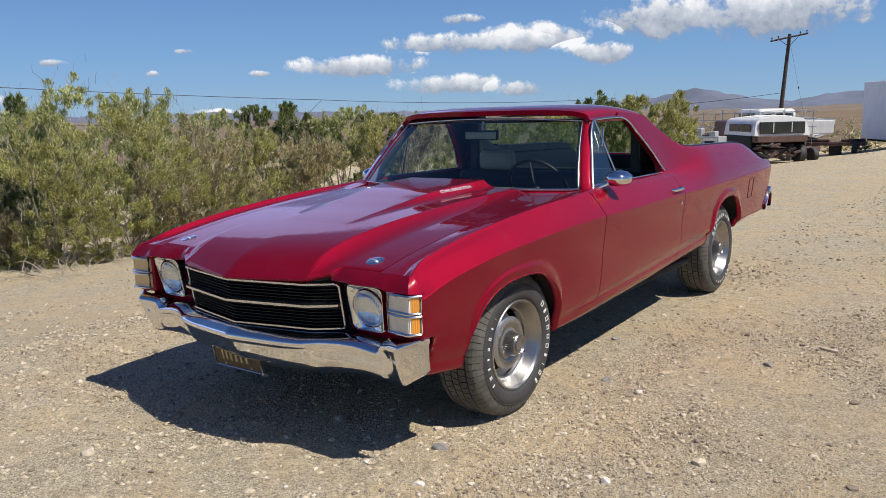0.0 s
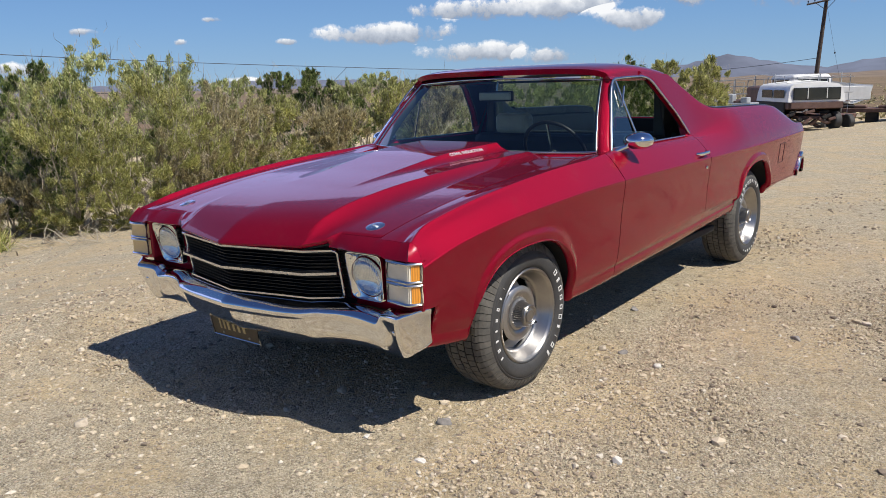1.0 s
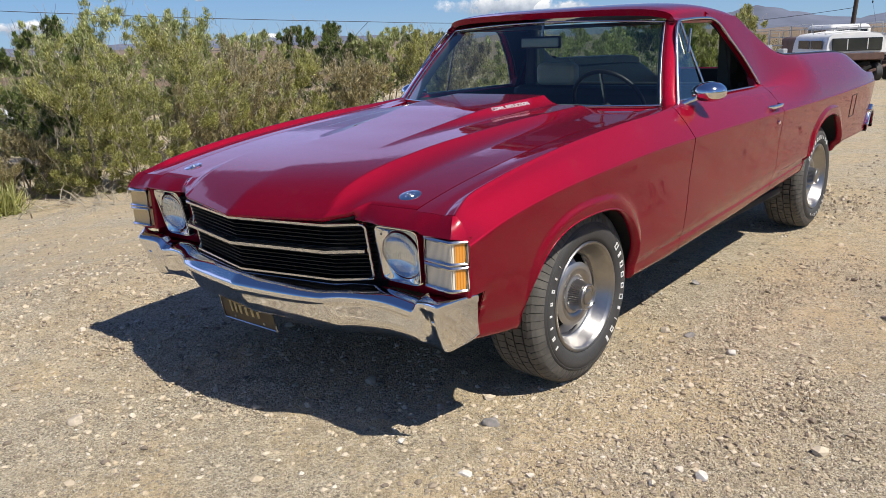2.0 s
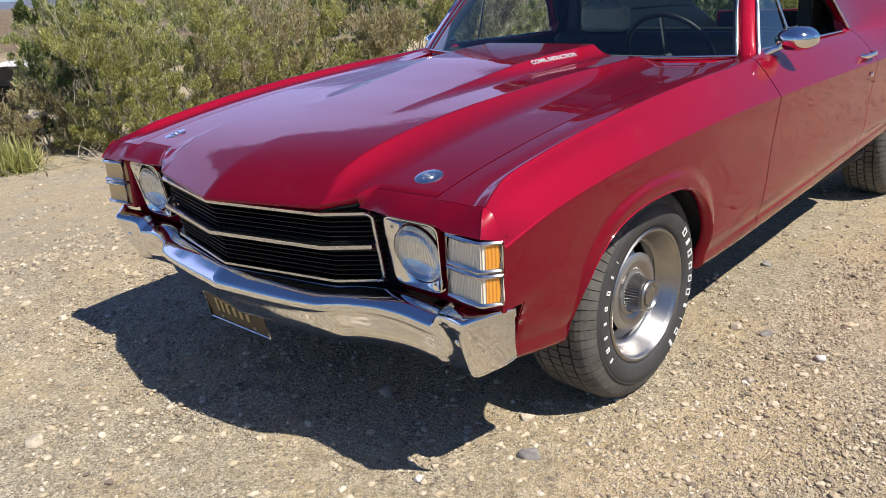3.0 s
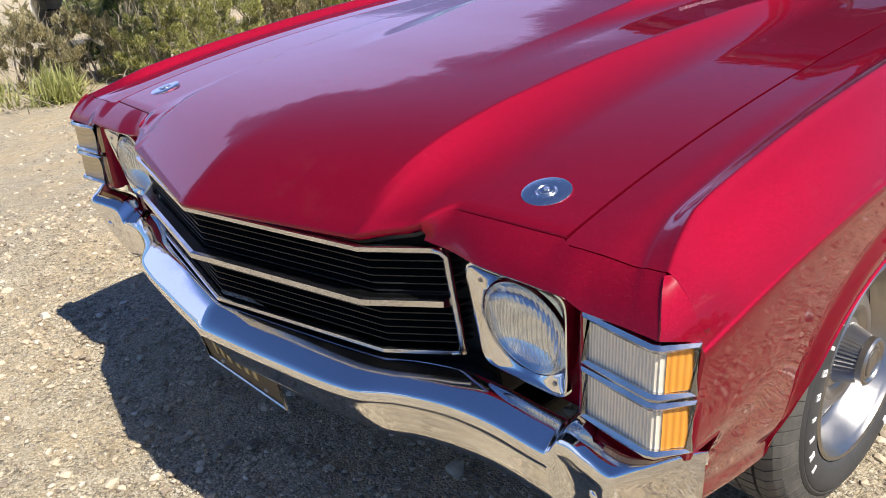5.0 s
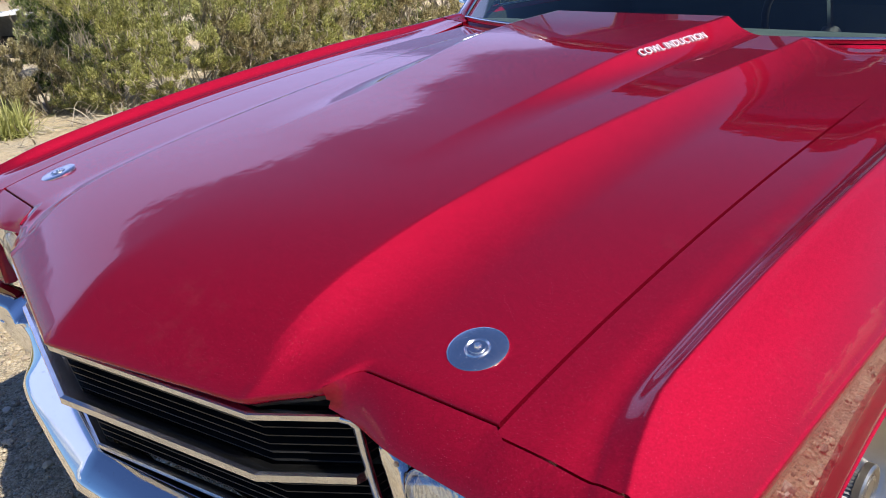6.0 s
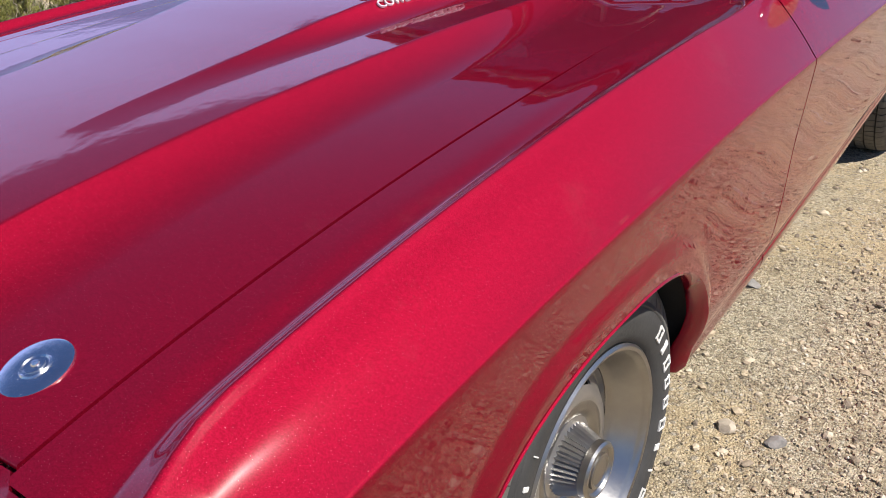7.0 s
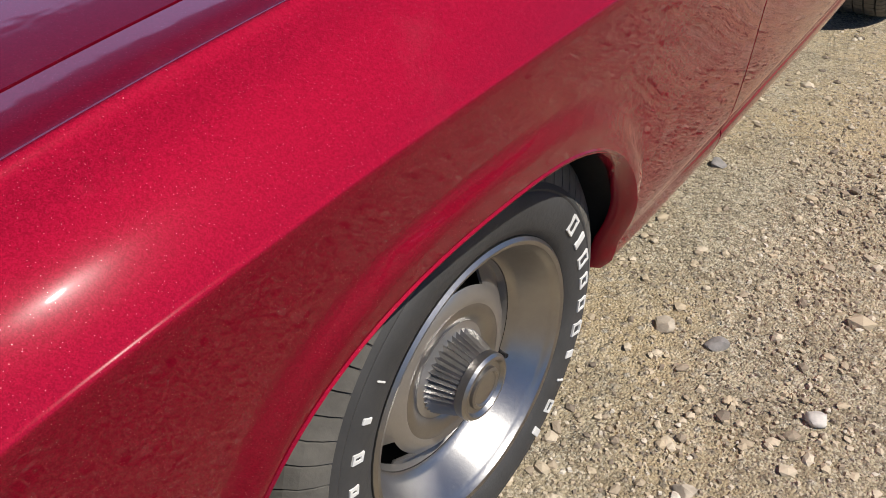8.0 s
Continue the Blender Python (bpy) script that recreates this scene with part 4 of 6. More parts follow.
# ---- wheels ----
def build_wheel(place, side, steer=0.0):
    w = empty("wheel")
    R = 0.335
    prof = []
    half = 0.122
    # tyre section: inner bead, sidewall, shoulder, tread with grooves, and back
    side_w = [(0.205, half - 0.016), (0.212, half - 0.004), (0.226, half + 0.004), (0.250, half + 0.007), (0.268, half + 0.005), (0.271, half + 0.002), (0.274, half + 0.003), (0.280, half + 0.0)]
    outer = lathe("tyre", side_w + [(0.284, half - 0.005), (0.290, half - 0.010)], RUBBER, w, "black tyre with raised white sidewall marks", 96)
    inner = lathe("tyre_inner_wall", [(r, -h) for r, h in side_w], RUBBER, w, "", 64)
    # tread: rows of blocks
    steps = 66
    ribs = [(-0.120, -0.064), (-0.058, -0.022), (-0.016, 0.016), (0.022, 0.058), (0.064, 0.120)]
    lathe("tread_base", [(0.274, -0.116), (0.297, -0.107), (0.312, -0.093), (0.320, -0.07), (0.325, 0.0), (0.320, 0.07), (0.312, 0.093), (0.297, 0.107), (0.274, 0.116)], UNDER, w, "", 96)
    V, F = [], []
    for j, (a, b) in enumerate(ribs):
        skew = (0.5, -0.35, 0.3, -0.35, 0.5)[j]
        for i in range(steps):
            g = 0.10 if j in (0, 4) else 0.13
            t0 = 2 * math.pi * (i + 0.5 * (j % 2)) / steps
            t1 = t0 + 2 * math.pi / steps * (1 - g)
            xs = (a, b) if j in (1, 2, 3) else [a + (b - a) * q for q in (0, 0.3, 0.55, 0.75, 0.9, 1.0)]
            base, m = len(V), len(xs)
            for x in xs:
                ang0 = skew * x * (1.0 if abs(x) < 0.09 else 0.6) * 1.1
                top = R - 0.052 * (abs(x) / 0.120) ** 7
                for t, r in ((t0, top - 0.012), (t0, top), (t1, top), (t1, top - 0.012)):
                    V.append((x, math.cos(t + ang0) * r, math.sin(t + ang0) * r))
            for q in range(m - 1):
                for e in range(3):
                    F.append((base + q * 4 + e, base + q * 4 + e + 1, base + q * 4 + e + 5, base + q * 4 + e + 4))
            F += [(base + 3, base + 2, base + 1, base), tuple(base + (m - 1) * 4 + e for e in range(4))]
    tr = link_mesh("tread", V, F, TREAD, w, "dusty worn tread", False)
    tagged(tr, kind="stuff")
    # rim: flange, wide polished lip, dished silver centre with slots, ribbed cap
    rim = lathe("rim", [(0.209, half - 0.010), (0.2095, half - 0.003), (0.205, half + 0.001), (0.199, half - 0.001), (0.196, half - 0.008), (0.1935, half - 0.010), (0.190, half - 0.016), (0.172, half - 0.055), (0.165, half - 0.066), (0.161, half - 0.068)], STEEL, w, "polished steel wheel rim with slotted silver centre", 96)
    slots = 5
    n_a, prof_c = 120, [(0.163, half - 0.070), (0.158, half - 0.082), (0.150, half - 0.082), (0.138, half - 0.070), (0.122, half - 0.056), (0.108, half - 0.047), (0.096, half - 0.050), (0.088, half - 0.056), (0.075, half - 0.058), (0.055, half - 0.05)]
    V, F = [], []
    for i in range(n_a):
        a = 2 * math.pi * i / n_a
        for r, h in prof_c:
            V.append((h, math.cos(a) * r, math.sin(a) * r))
    m = len(prof_c)
    for i in range(n_a):
        in_slot = ((i + 6) % (n_a // slots)) < 11
        for j in range(m - 1):
            if in_slot and j in (1, 2, 3):
                continue
            F.append((i * m + j, ((i + 1) % n_a) * m + j, ((i + 1) % n_a) * m + j + 1, i * m + j + 1))
    disc = link_mesh("wheel_disc", V, F, ALLOY, rim, "silver painted slotted wheel centre", True, 0.004, True)
    lathe("wheel_barrel", [(0.160, half - 0.07), (0.165, 0.0), (0.185, -half + 0.02), (0.2, -half)], UNDER, w, "", 64)
    lathe("brake_drum", [(0.0, 0.02), (0.12, 0.02), (0.14, 0.0), (0.14, -0.06)], UNDER, w, "", 40)
    cap = []
    ribs_n = 40
    for i in range(ribs_n * 2):
        a = 2 * math.pi * i / (ribs_n * 2)
        q = -0.0065 if i % 2 else 0.0
        for r, h in ((0.071, half - 0.058), (0.070, half - 0.052), (0.0635 + q, half - 0.050), (0.0475 + q * 0.7, half - 0.006), (0.0475, half - 0.005)):
            cap.append((h, math.cos(a) * r, math.sin(a) * r))
    c = link_mesh("centre_cap", cap, grid_faces(ribs_n * 2, 5, True, False), STEEL, rim, "ribbed bright metal centre cap", False, 0, True)
    lathe("cap_face", [(0.049, half - 0.008), (0.0495, half + 0.004), (0.046, half + 0.008), (0.042, half + 0.0085), (0.038, half + 0.003), (0.031, half + 0.0025), (0.030, half + 0.007), (0.026, half + 0.0085), (0.023, half + 0.006), (0.0, half + 0.0075)], STEEL, rim, "", 48)
    lathe("cap_base", [(0.102, half - 0.052), (0.100, half - 0.045), (0.090, half - 0.043), (0.074, half - 0.050), (0.070, half - 0.056)], STEEL, rim, "", 48)
    a = radians(-28)
    tube("valve", [(half - 0.070, math.cos(a) * 0.155, math.sin(a) * 0.155), (half - 0.048, math.cos(a) * 0.150, math.sin(a) * 0.150)], 0.004, BLACK, rim)
    # white raised marks: ten on one side, eight opposite
    rr = 0.2515
    for start, count in ((37, 10), (212, 8)):
        for i in range(count):
            ang = radians(start - i * 10.3)
            bm = bmesh.new()
            hollow = i in ((0, 2, 3, 4, 5, 8) if start < 100 else (1, 4, 5))
            tall = i in (0, 1, 2, 5, 9)
            wd, ht = (0.0108 if i != 7 else 0.0034), (0.0130 if tall else 0.0104)
            if start > 100:
                wd, ht = wd * 0.6, ht * 0.66
            if hollow:
                for lo, hi in (((-wd, -ht), (wd, -ht + 0.0038)), ((-wd, ht - 0.0038), (wd, ht)), ((-wd, -ht + 0.0038), (-wd + 0.0042, ht - 0.0038)), ((wd - 0.0042, -ht + 0.0038), (wd, ht - 0.0038))):
                    box_bm((-0.001, lo[0], lo[1]), (0.0022, hi[0], hi[1]), 0, bm)
            else:
                box_bm((-0.001, -wd * 0.6, -ht), (0.0022, wd * 0.6, ht), 0.001, bm)
            bmesh.ops.transform(bm, matrix=Matrix.Translation((half + 0.0062, 0, 0)) @ Matrix.Rotation(ang - math.pi / 2, 4, "X") @ Matrix.Translation((0, 0, rr)), verts=bm.verts)
            part("sidewall_mark", bm, WHITE_RUBBER, outer)
    w.matrix_world = Matrix.Translation(place) @ Matrix.Rotation(radians(steer) if side > 0 else math.pi + radians(steer), 4, "Z")
    w.parent = car
    return w


wheel = build_wheel((0.745, 0.0, 0.333), 1, -1.5)
for place, s in (((0.745, 2.946, 0.338), 1), ((-0.745, 0.0, 0.333), -1), ((-0.745, 2.946, 0.338), -1)):
    c = copy_thing(wheel, Matrix.Translation(place) @ Matrix.Rotation((0 if s > 0 else math.pi) + (radians(-1.5) if place[1] == 0 else 0), 4, "Z") @ Matrix.Rotation(radians(37 * place[1]), 4, "X"))
for y in (0.0, 2.946):
    tube("axle", [(-0.7, y, 0.335), (0.7, y, 0.335)], 0.04, UNDER, car)


# ---- greenhouse ----
ws_top_z = lambda x: 1.318 + 0.022 * (1 - (x / 0.63) ** 2)
ws_bot_z = lambda x: 0.962


def ws_point(u, v):
    """The windscreen: u -1..1 across, v 0..1 from cowl to header."""
    xb, xt = 0.752 * u, 0.624 * u
    x = xb + (xt - xb) * v
    yb = 0.655 + 0.175 * abs(u) ** 2.2
    yt = 1.045 + 0.085 * abs(u) ** 2.2
    z = 0.962 + (ws_top_z(xt) - 0.962) * v
    y = yb + (yt - yb) * v - 0.02 * math.sin(math.pi * v)
    return (x, y, z)


def build_cabin():
    ws = sheet("windscreen", [[ws_point(u, v) for v in np.linspace(0, 1, 14)] for u in np.linspace(-1, 1, 33)], GLASS, car, "tinted curved windscreen", 0.0, flip=False)
    ws.visible_shadow = False
    loop = [ws_point(u, 0) for u in np.linspace(-1, 1, 29)] + [ws_point(1, v) for v in np.linspace(0.06, 0.94, 10)] + [ws_point(u, 1) for u in np.linspace(1, -1, 29)] + [ws_point(-1, v) for v in np.linspace(0.94, 0.06, 10)]
    tube("windscreen_trim", [(x, y - 0.004, z + 0.002) for x, y, z in loop], 0.0048, TRIM, ws, "bright windscreen moulding", 8, 1, True)
    # cowl panel between hood and windscreen
    cowl = []
    for x in np.linspace(-0.76, 0.76, 41):
        u = x / 0.752
        y1 = ws_point(max(-1, min(1, u)), 0)[1]
        y0 = hood_back(x) + 0.006
        zc = seam_z(0.7) - 0.012
        cowl.append([(x, y0 - 0.05, zc - 0.035), (x, y0 - 0.005, zc - 0.02), (x, y1 - 0.01, 0.950), (x, y1 + 0.02, 0.956)])
    sheet("cowl", cowl, PAINT, car, thick=0.006)
    for s in (1, -1):
        # shoulder of the cowl beside the hood
        # A-pillar
        rows = []
        for v in np.linspace(-0.04, 1.03, 14):
            x, y, z = ws_point(1, min(max(v, 0), 1))
            z += (v - min(max(v, 0), 1)) * 0.35
            xo = tumble_x(z) + 0.002
            rows.append([(x - 0.004, y + 0.012, z), (x + 0.006, y + 0.002, z + 0.002), (x + 0.02, y + 0.006, z + 0.003), (xo - 0.006, y + 0.014, z), (xo - 0.002, y + 0.026, z - 0.004), (xo - 0.03, y + 0.045, z - 0.004), (x - 0.012, y + 0.036, z)])
        link_mesh("windscreen_pillar", [p for r in rows for p in r], grid_faces(len(rows), 7, False, True), PAINT, car, "", True, 0, True, s)
        # dark lining on the inner face of the pillar
        lining = []
        for v in np.linspace(0.0, 1.0, 12):
            x, y, z = ws_point(1, v)
            lining.append([(x - 0.012, y + 0.010, z), (x - 0.030, y + 0.030, z - 0.002), (x - 0.030, y + 0.060, z - 0.004), (x + 0.01, y + 0.075, z - 0.004)])
        sheet("pillar_lining", lining, VINYL, car, "", 0.004, side=s)
    # roof skin
    rows = []
    for y in np.linspace(0, 1, 30):
        row = []
        for u in np.linspace(-1, 1, 45):
            a = abs(u)
            yf = 1.045 + 0.085 * min(1, a / 0.93) ** 2.2
            yb = 1.93 - 0.05 * a ** 2
            yy = yf + (yb - yf) * y
            zc = 1.372 + 0.050 * math.sin(math.pi * min(1, max(0, y * 0.86 + 0.12))) ** 0.8
            zc -= 0.006 * smooth01(0.06, 0, y)
            edge = 1.332 - 0.010 * (2 * y - 1) ** 2
            k = 1 - a ** 3.4
            x = 0.664 * math.sin(a * math.pi / 2 * 0.96) / math.sin(math.pi / 2 * 0.96) * (1 if u >= 0 else -1)
            z = edge + (zc - edge) * (k ** 0.62)
            row.append((x, yy, z))
        rows.append(row)
    roof = sheet("roof", rows, PAINT, car, "", 0.03, flip=True)
    # side window openings
    for s in (1, -1):
        frame_in = catmull([(0.865, 0.966), (0.985, 1.14), (1.09, 1.28), (1.14, 1.318), (1.23, 1.327), (1.42, 1.333), (1.56, 1.328), (1.63, 1.30), (1.70, 1.235), (1.82, 1.12), (1.92, 0.99)], 5)
        tube("window_moulding", [(tumble_x(z) + 0.004, y, z) for y, z in frame_in], 0.0075, TRIM, car, "bright side window moulding", 8, s)
        tube("belt_moulding", [(0.79, y, 0.977) for y in np.linspace(0.865, 1.93, 10)], 0.0055, TRIM, car, "bright belt moulding", 8, s)
        # sail panel from the window's rear edge back to the bed rail
        edge_f = pchip([0.96, 0.99, 1.12, 1.235, 1.30, 1.328, 1.345], [1.935, 1.92, 1.82, 1.70, 1.63, 1.56, 1.5])
        rows = []
        for z in np.linspace(0.965, 1.345, 24):
            y0, y1 = edge_f(z), 1.957 if z < 1.308 else 1.957 - (z - 1.308) * 2.2
            rows.append([(tumble_x(z) - 0.03, y0 + 0.004, z)] + [(tumble_x(z) + (0.004 if t > 0 else -0.002), y0 + (y1 - y0) * t, z) for t in np.linspace(0, 1, 9)])
        sheet("sail_panel", rows, PAINT, car, "", 0.02, side=s, flip=True)
        # sail inner skin beside the rear window
        inner = [[(tumble_x(rail_z(y)) - 0.03, y, rail_z(y) - 0.012), (tumble_x(rail_z(y)) - 0.06, y, rail_z(y) - 0.05), (0.66, y, 0.98), (0.66, y, 0.60)] for y in np.linspace(1.88, 2.45, 12)]
        sheet("sail_inner", inner, BLACK, car, "", 0.01, side=s)
        lining = [[(tumble_x(z) - 0.036, edge_f(z) + 0.012 + (1.945 - edge_f(z)) * q, z) for q in (0, 0.33, 0.66, 1)] for z in np.linspace(0.96, 1.31, 9)]
        sheet("quarter_lining", lining, BLACK, car, "", 0.006, side=s, flip=True)
        # roof side rail above the window
        rail = [[(0.652, y, 1.342), (0.667, y, 1.334), (0.678, y, 1.324), (0.672, y, 1.312), (0.64, y, 1.312)] for y in np.linspace(1.12, 1.66, 16)]
        sheet("drip_rail", rail, PAINT, car, "", 0.006, side=s, flip=True)
        # front vent glass with its bright post, main glass wound down
        vent = [[(tumble_x(z) - 0.012, y, z) for z in np.linspace(0.97, zt, 5)] for y, zt in ((0.875, 0.99), (0.96, 1.10), (1.06, 1.24), (1.13, 1.31), (1.20, 1.318))]
        g = sheet("vent_glass", vent, GLASS, car, "tinted quarter vent glass", 0.0, side=s)
        g.visible_shadow = False
        tube("vent_post", [(tumble_x(z) - 0.010, y, z) for y, z in ((1.245, 0.972), (1.215, 1.15), (1.19, 1.318))], 0.006, TRIM, g, "bright vent window post", 8, s)
        tube("vent_frame", [(tumble_x(z) - 0.006, y, z) for y, z in ((0.885, 0.985), (0.985, 1.13), (1.12, 1.30))], 0.004, BLACK, g, "", 6, s)
        tube("vent_latch", [(tumble_x(1.2) + 0.004, 1.16, 1.18), (tumble_x(1.26) + 0.01, 1.215, 1.285)], 0.005, TRIM, g, "", 6, s)
    # rear window and its lower panel
    rw = sheet("rear_window", [[(x, 1.93 + 0.07 * (1 - v) - 0.03 * (x / 0.6) ** 2, 0.99 + 0.325 * v) for v in np.linspace(0, 1, 6)] for x in np.linspace(-0.60, 0.60, 17)], GLASS, car, "tinted rear window", 0.0, flip=True)
    rw.visible_shadow = False
    part("cab_back", box_bm((-0.70, 1.985, 0.35), (0.70, 2.02, 0.99), 0.01), VINYL, car)
    for s in (1, -1):
        bm = box_bm((0.59 * s if s > 0 else -0.66, 1.88, 0.97), (0.66 * s if s > 0 else -0.59, 2.0, 1.33), 0.01)
        part("rear_pillar", bm, VINYL, car)
    # mirrors and door handles
    for s in (1, -1):
        mir = tube("door_mirror", [(0.815, 0.905, 0.962), (0.835, 0.93, 0.975), (0.865, 0.97, 0.99), (0.885, 1.0, 1.005)], 0.011, CHROME, car, "chrome bullet door mirror", 10, s)
        lathe("mirror_shell", [(0.0, -0.055), (0.02, -0.052), (0.036, -0.040), (0.047, -0.02), (0.053, 0.01), (0.055, 0.045), (0.052, 0.052)], CHROME, mir, "", 32, "y", Matrix.Translation(((0.892 if s > 0 else -0.845), 0.985, 1.012 if s > 0 else 0.995)) @ Matrix.Rotation(radians(-8 * s), 4, "Z") @ Matrix.Diagonal((1.35, 1, 0.82, 1)))
        lathe("mirror_glass", [(0.0, 0.048), (0.052, 0.048)], CHROME, mir, "", 32, "y", Matrix.Translation(((0.892 if s > 0 else -0.845), 0.985, 1.012 if s > 0 else 0.995)) @ Matrix.Rotation(radians(-8 * s), 4, "Z") @ Matrix.Diagonal((1.35, 1, 0.82, 1)))
        part("mirror_foot", box_bm((0.79 * s - 0.012, 0.865, 0.950), (0.79 * s + 0.018, 0.955, 0.966), 0.006), CHROME, mir)
        h = tube("door_handle", [(0.915, 1.77, 0.878), (0.940, 1.775, 0.880), (0.944, 1.80, 0.881), (0.944, 1.87, 0.882), (0.941, 1.90, 0.882), (0.915, 1.905, 0.881)], 0.008, CHROME, car, "chrome door handle", 10, s, flat=(0.8, 1.3))
        lathe("lock_button", [(0.0, 0.006), (0.009, 0.005), (0.011, 0.0)], CHROME, h, "", 16, "x", Matrix.Translation((0.937 * s, 1.885, 0.792)) @ Matrix.Diagonal((s, 1, 1, 1)))
    # fuel door outline
    fz, fy = 0.745, 3.51
    for a, b in (((fy - 0.06, fz - 0.075), (fy - 0.075, fz + 0.07)), ((fy - 0.075, fz + 0.07), (fy + 0.055, fz + 0.075)), ((fy + 0.055, fz + 0.075), (fy + 0.06, fz - 0.07)), ((fy + 0.06, fz - 0.07), (fy - 0.06, fz - 0.075))):
        pts = []
        for t in np.linspace(0, 1, 5):
            y, z = a[0] + (b[0] - a[0]) * t, a[1] + (b[1] - a[1]) * t
            prof = catmull(side_profile(y), 6)
            x = np.interp(-z, [-p[1] for p in prof[12:]], [p[0] for p in prof[12:]])
            pts.append((x, y, z))
        tube("fuel_door_gap", pts, 0.0028, UNDER, car, "", 6)


build_cabin()


# ---- bed and tail ----
def build_bed():
    part("bed_floor", box_bm((-0.74, 2.02, 0.60), (0.74, 4.12, 0.63), 0.01), UNDER, car)
    for s in (1, -1):
        rows = [[(tumble_x(min(rail_z(y), 1.31)) - 0.005, y, rail_z(y) - 0.014), (0.75, y, rail_z(y) - 0.03), (0.735, y, rail_z(y) - 0.06), (0.72, y, 0.62)] for y in np.linspace(2.30, 4.15, 20)]
        sheet("bed_side", rows, BLACK, car, "", 0.01, side=s)
        cap = []
        for y in np.linspace(2.34, 3.66, 18):
            zr = rail_z(y)
            inn = tumble_x(min(zr, 1.31)) + 0.03 * smooth01(2.0, 2.6, y)
            cap.append([(inn - 0.06, y, zr - 0.05), (inn - 0.05, y, zr + 0.003), (inn - 0.035, y, zr + 0.007), (inn - 0.006, y, zr + 0.006), (inn + 0.002, y, zr + 0.002)])
        sheet("bed_rail_cap", cap, BLACK, car, "black plastic bed rail cap", 0.004, side=s, flip=True)
        rail = [(tumble_x(min(rail_z(y), 1.31)) + 0.008, y, rail_z(y) + 0.002) for y in np.linspace(2.36, 3.60, 16)]
        tube("bed_rail_trim", rail, 0.007, TRIM, car, "bright bed rail moulding", 8, s)
    part("tailgate_liner", box_bm((-0.72, 4.072, 0.62), (0.72, 4.088, 0.97), 0.004), BLACK, car)
    part("tailgate", box_bm((-0.76, 4.09, 0.55), (0.76, 4.15, 0.98), 0.015), PAINT, car)
    rows = []
    for x in np.linspace(-0.90, 0.90, 21):
        a = abs(x)
        y = 4.22 - 0.03 * (a / 0.9) ** 2
        rows.append([(x, y - 0.02, 0.66), (x, y + 0.04, 0.655), (x, y + 0.055, 0.62), (x, y + 0.05, 0.56), (x, y + 0.03, 0.53), (x, y, 0.53)])
    b = sheet("rear_bumper", rows, CHROME, car, "chrome rear bumper", 0.004)
    for s in (1, -1):
        rows = []
        for y in np.linspace(4.06, 4.255, 10):
            k = smooth01(4.06, 4.255, y)
            zt = 0.565 + 0.13 * k
            zb = zt - 0.055
            x = 0.902 - 0.012 * k
            rows.append([(x - 0.03, y, zt), (x - 0.004, y, zt - 0.004), (x, y, zt - 0.016), (x, y, zb + 0.016), (x - 0.006, y, zb), (x - 0.04, y, zb)])
        sheet("bumper_end", rows, CHROME, b, "", 0.006, flip=True, side=s)


build_bed()


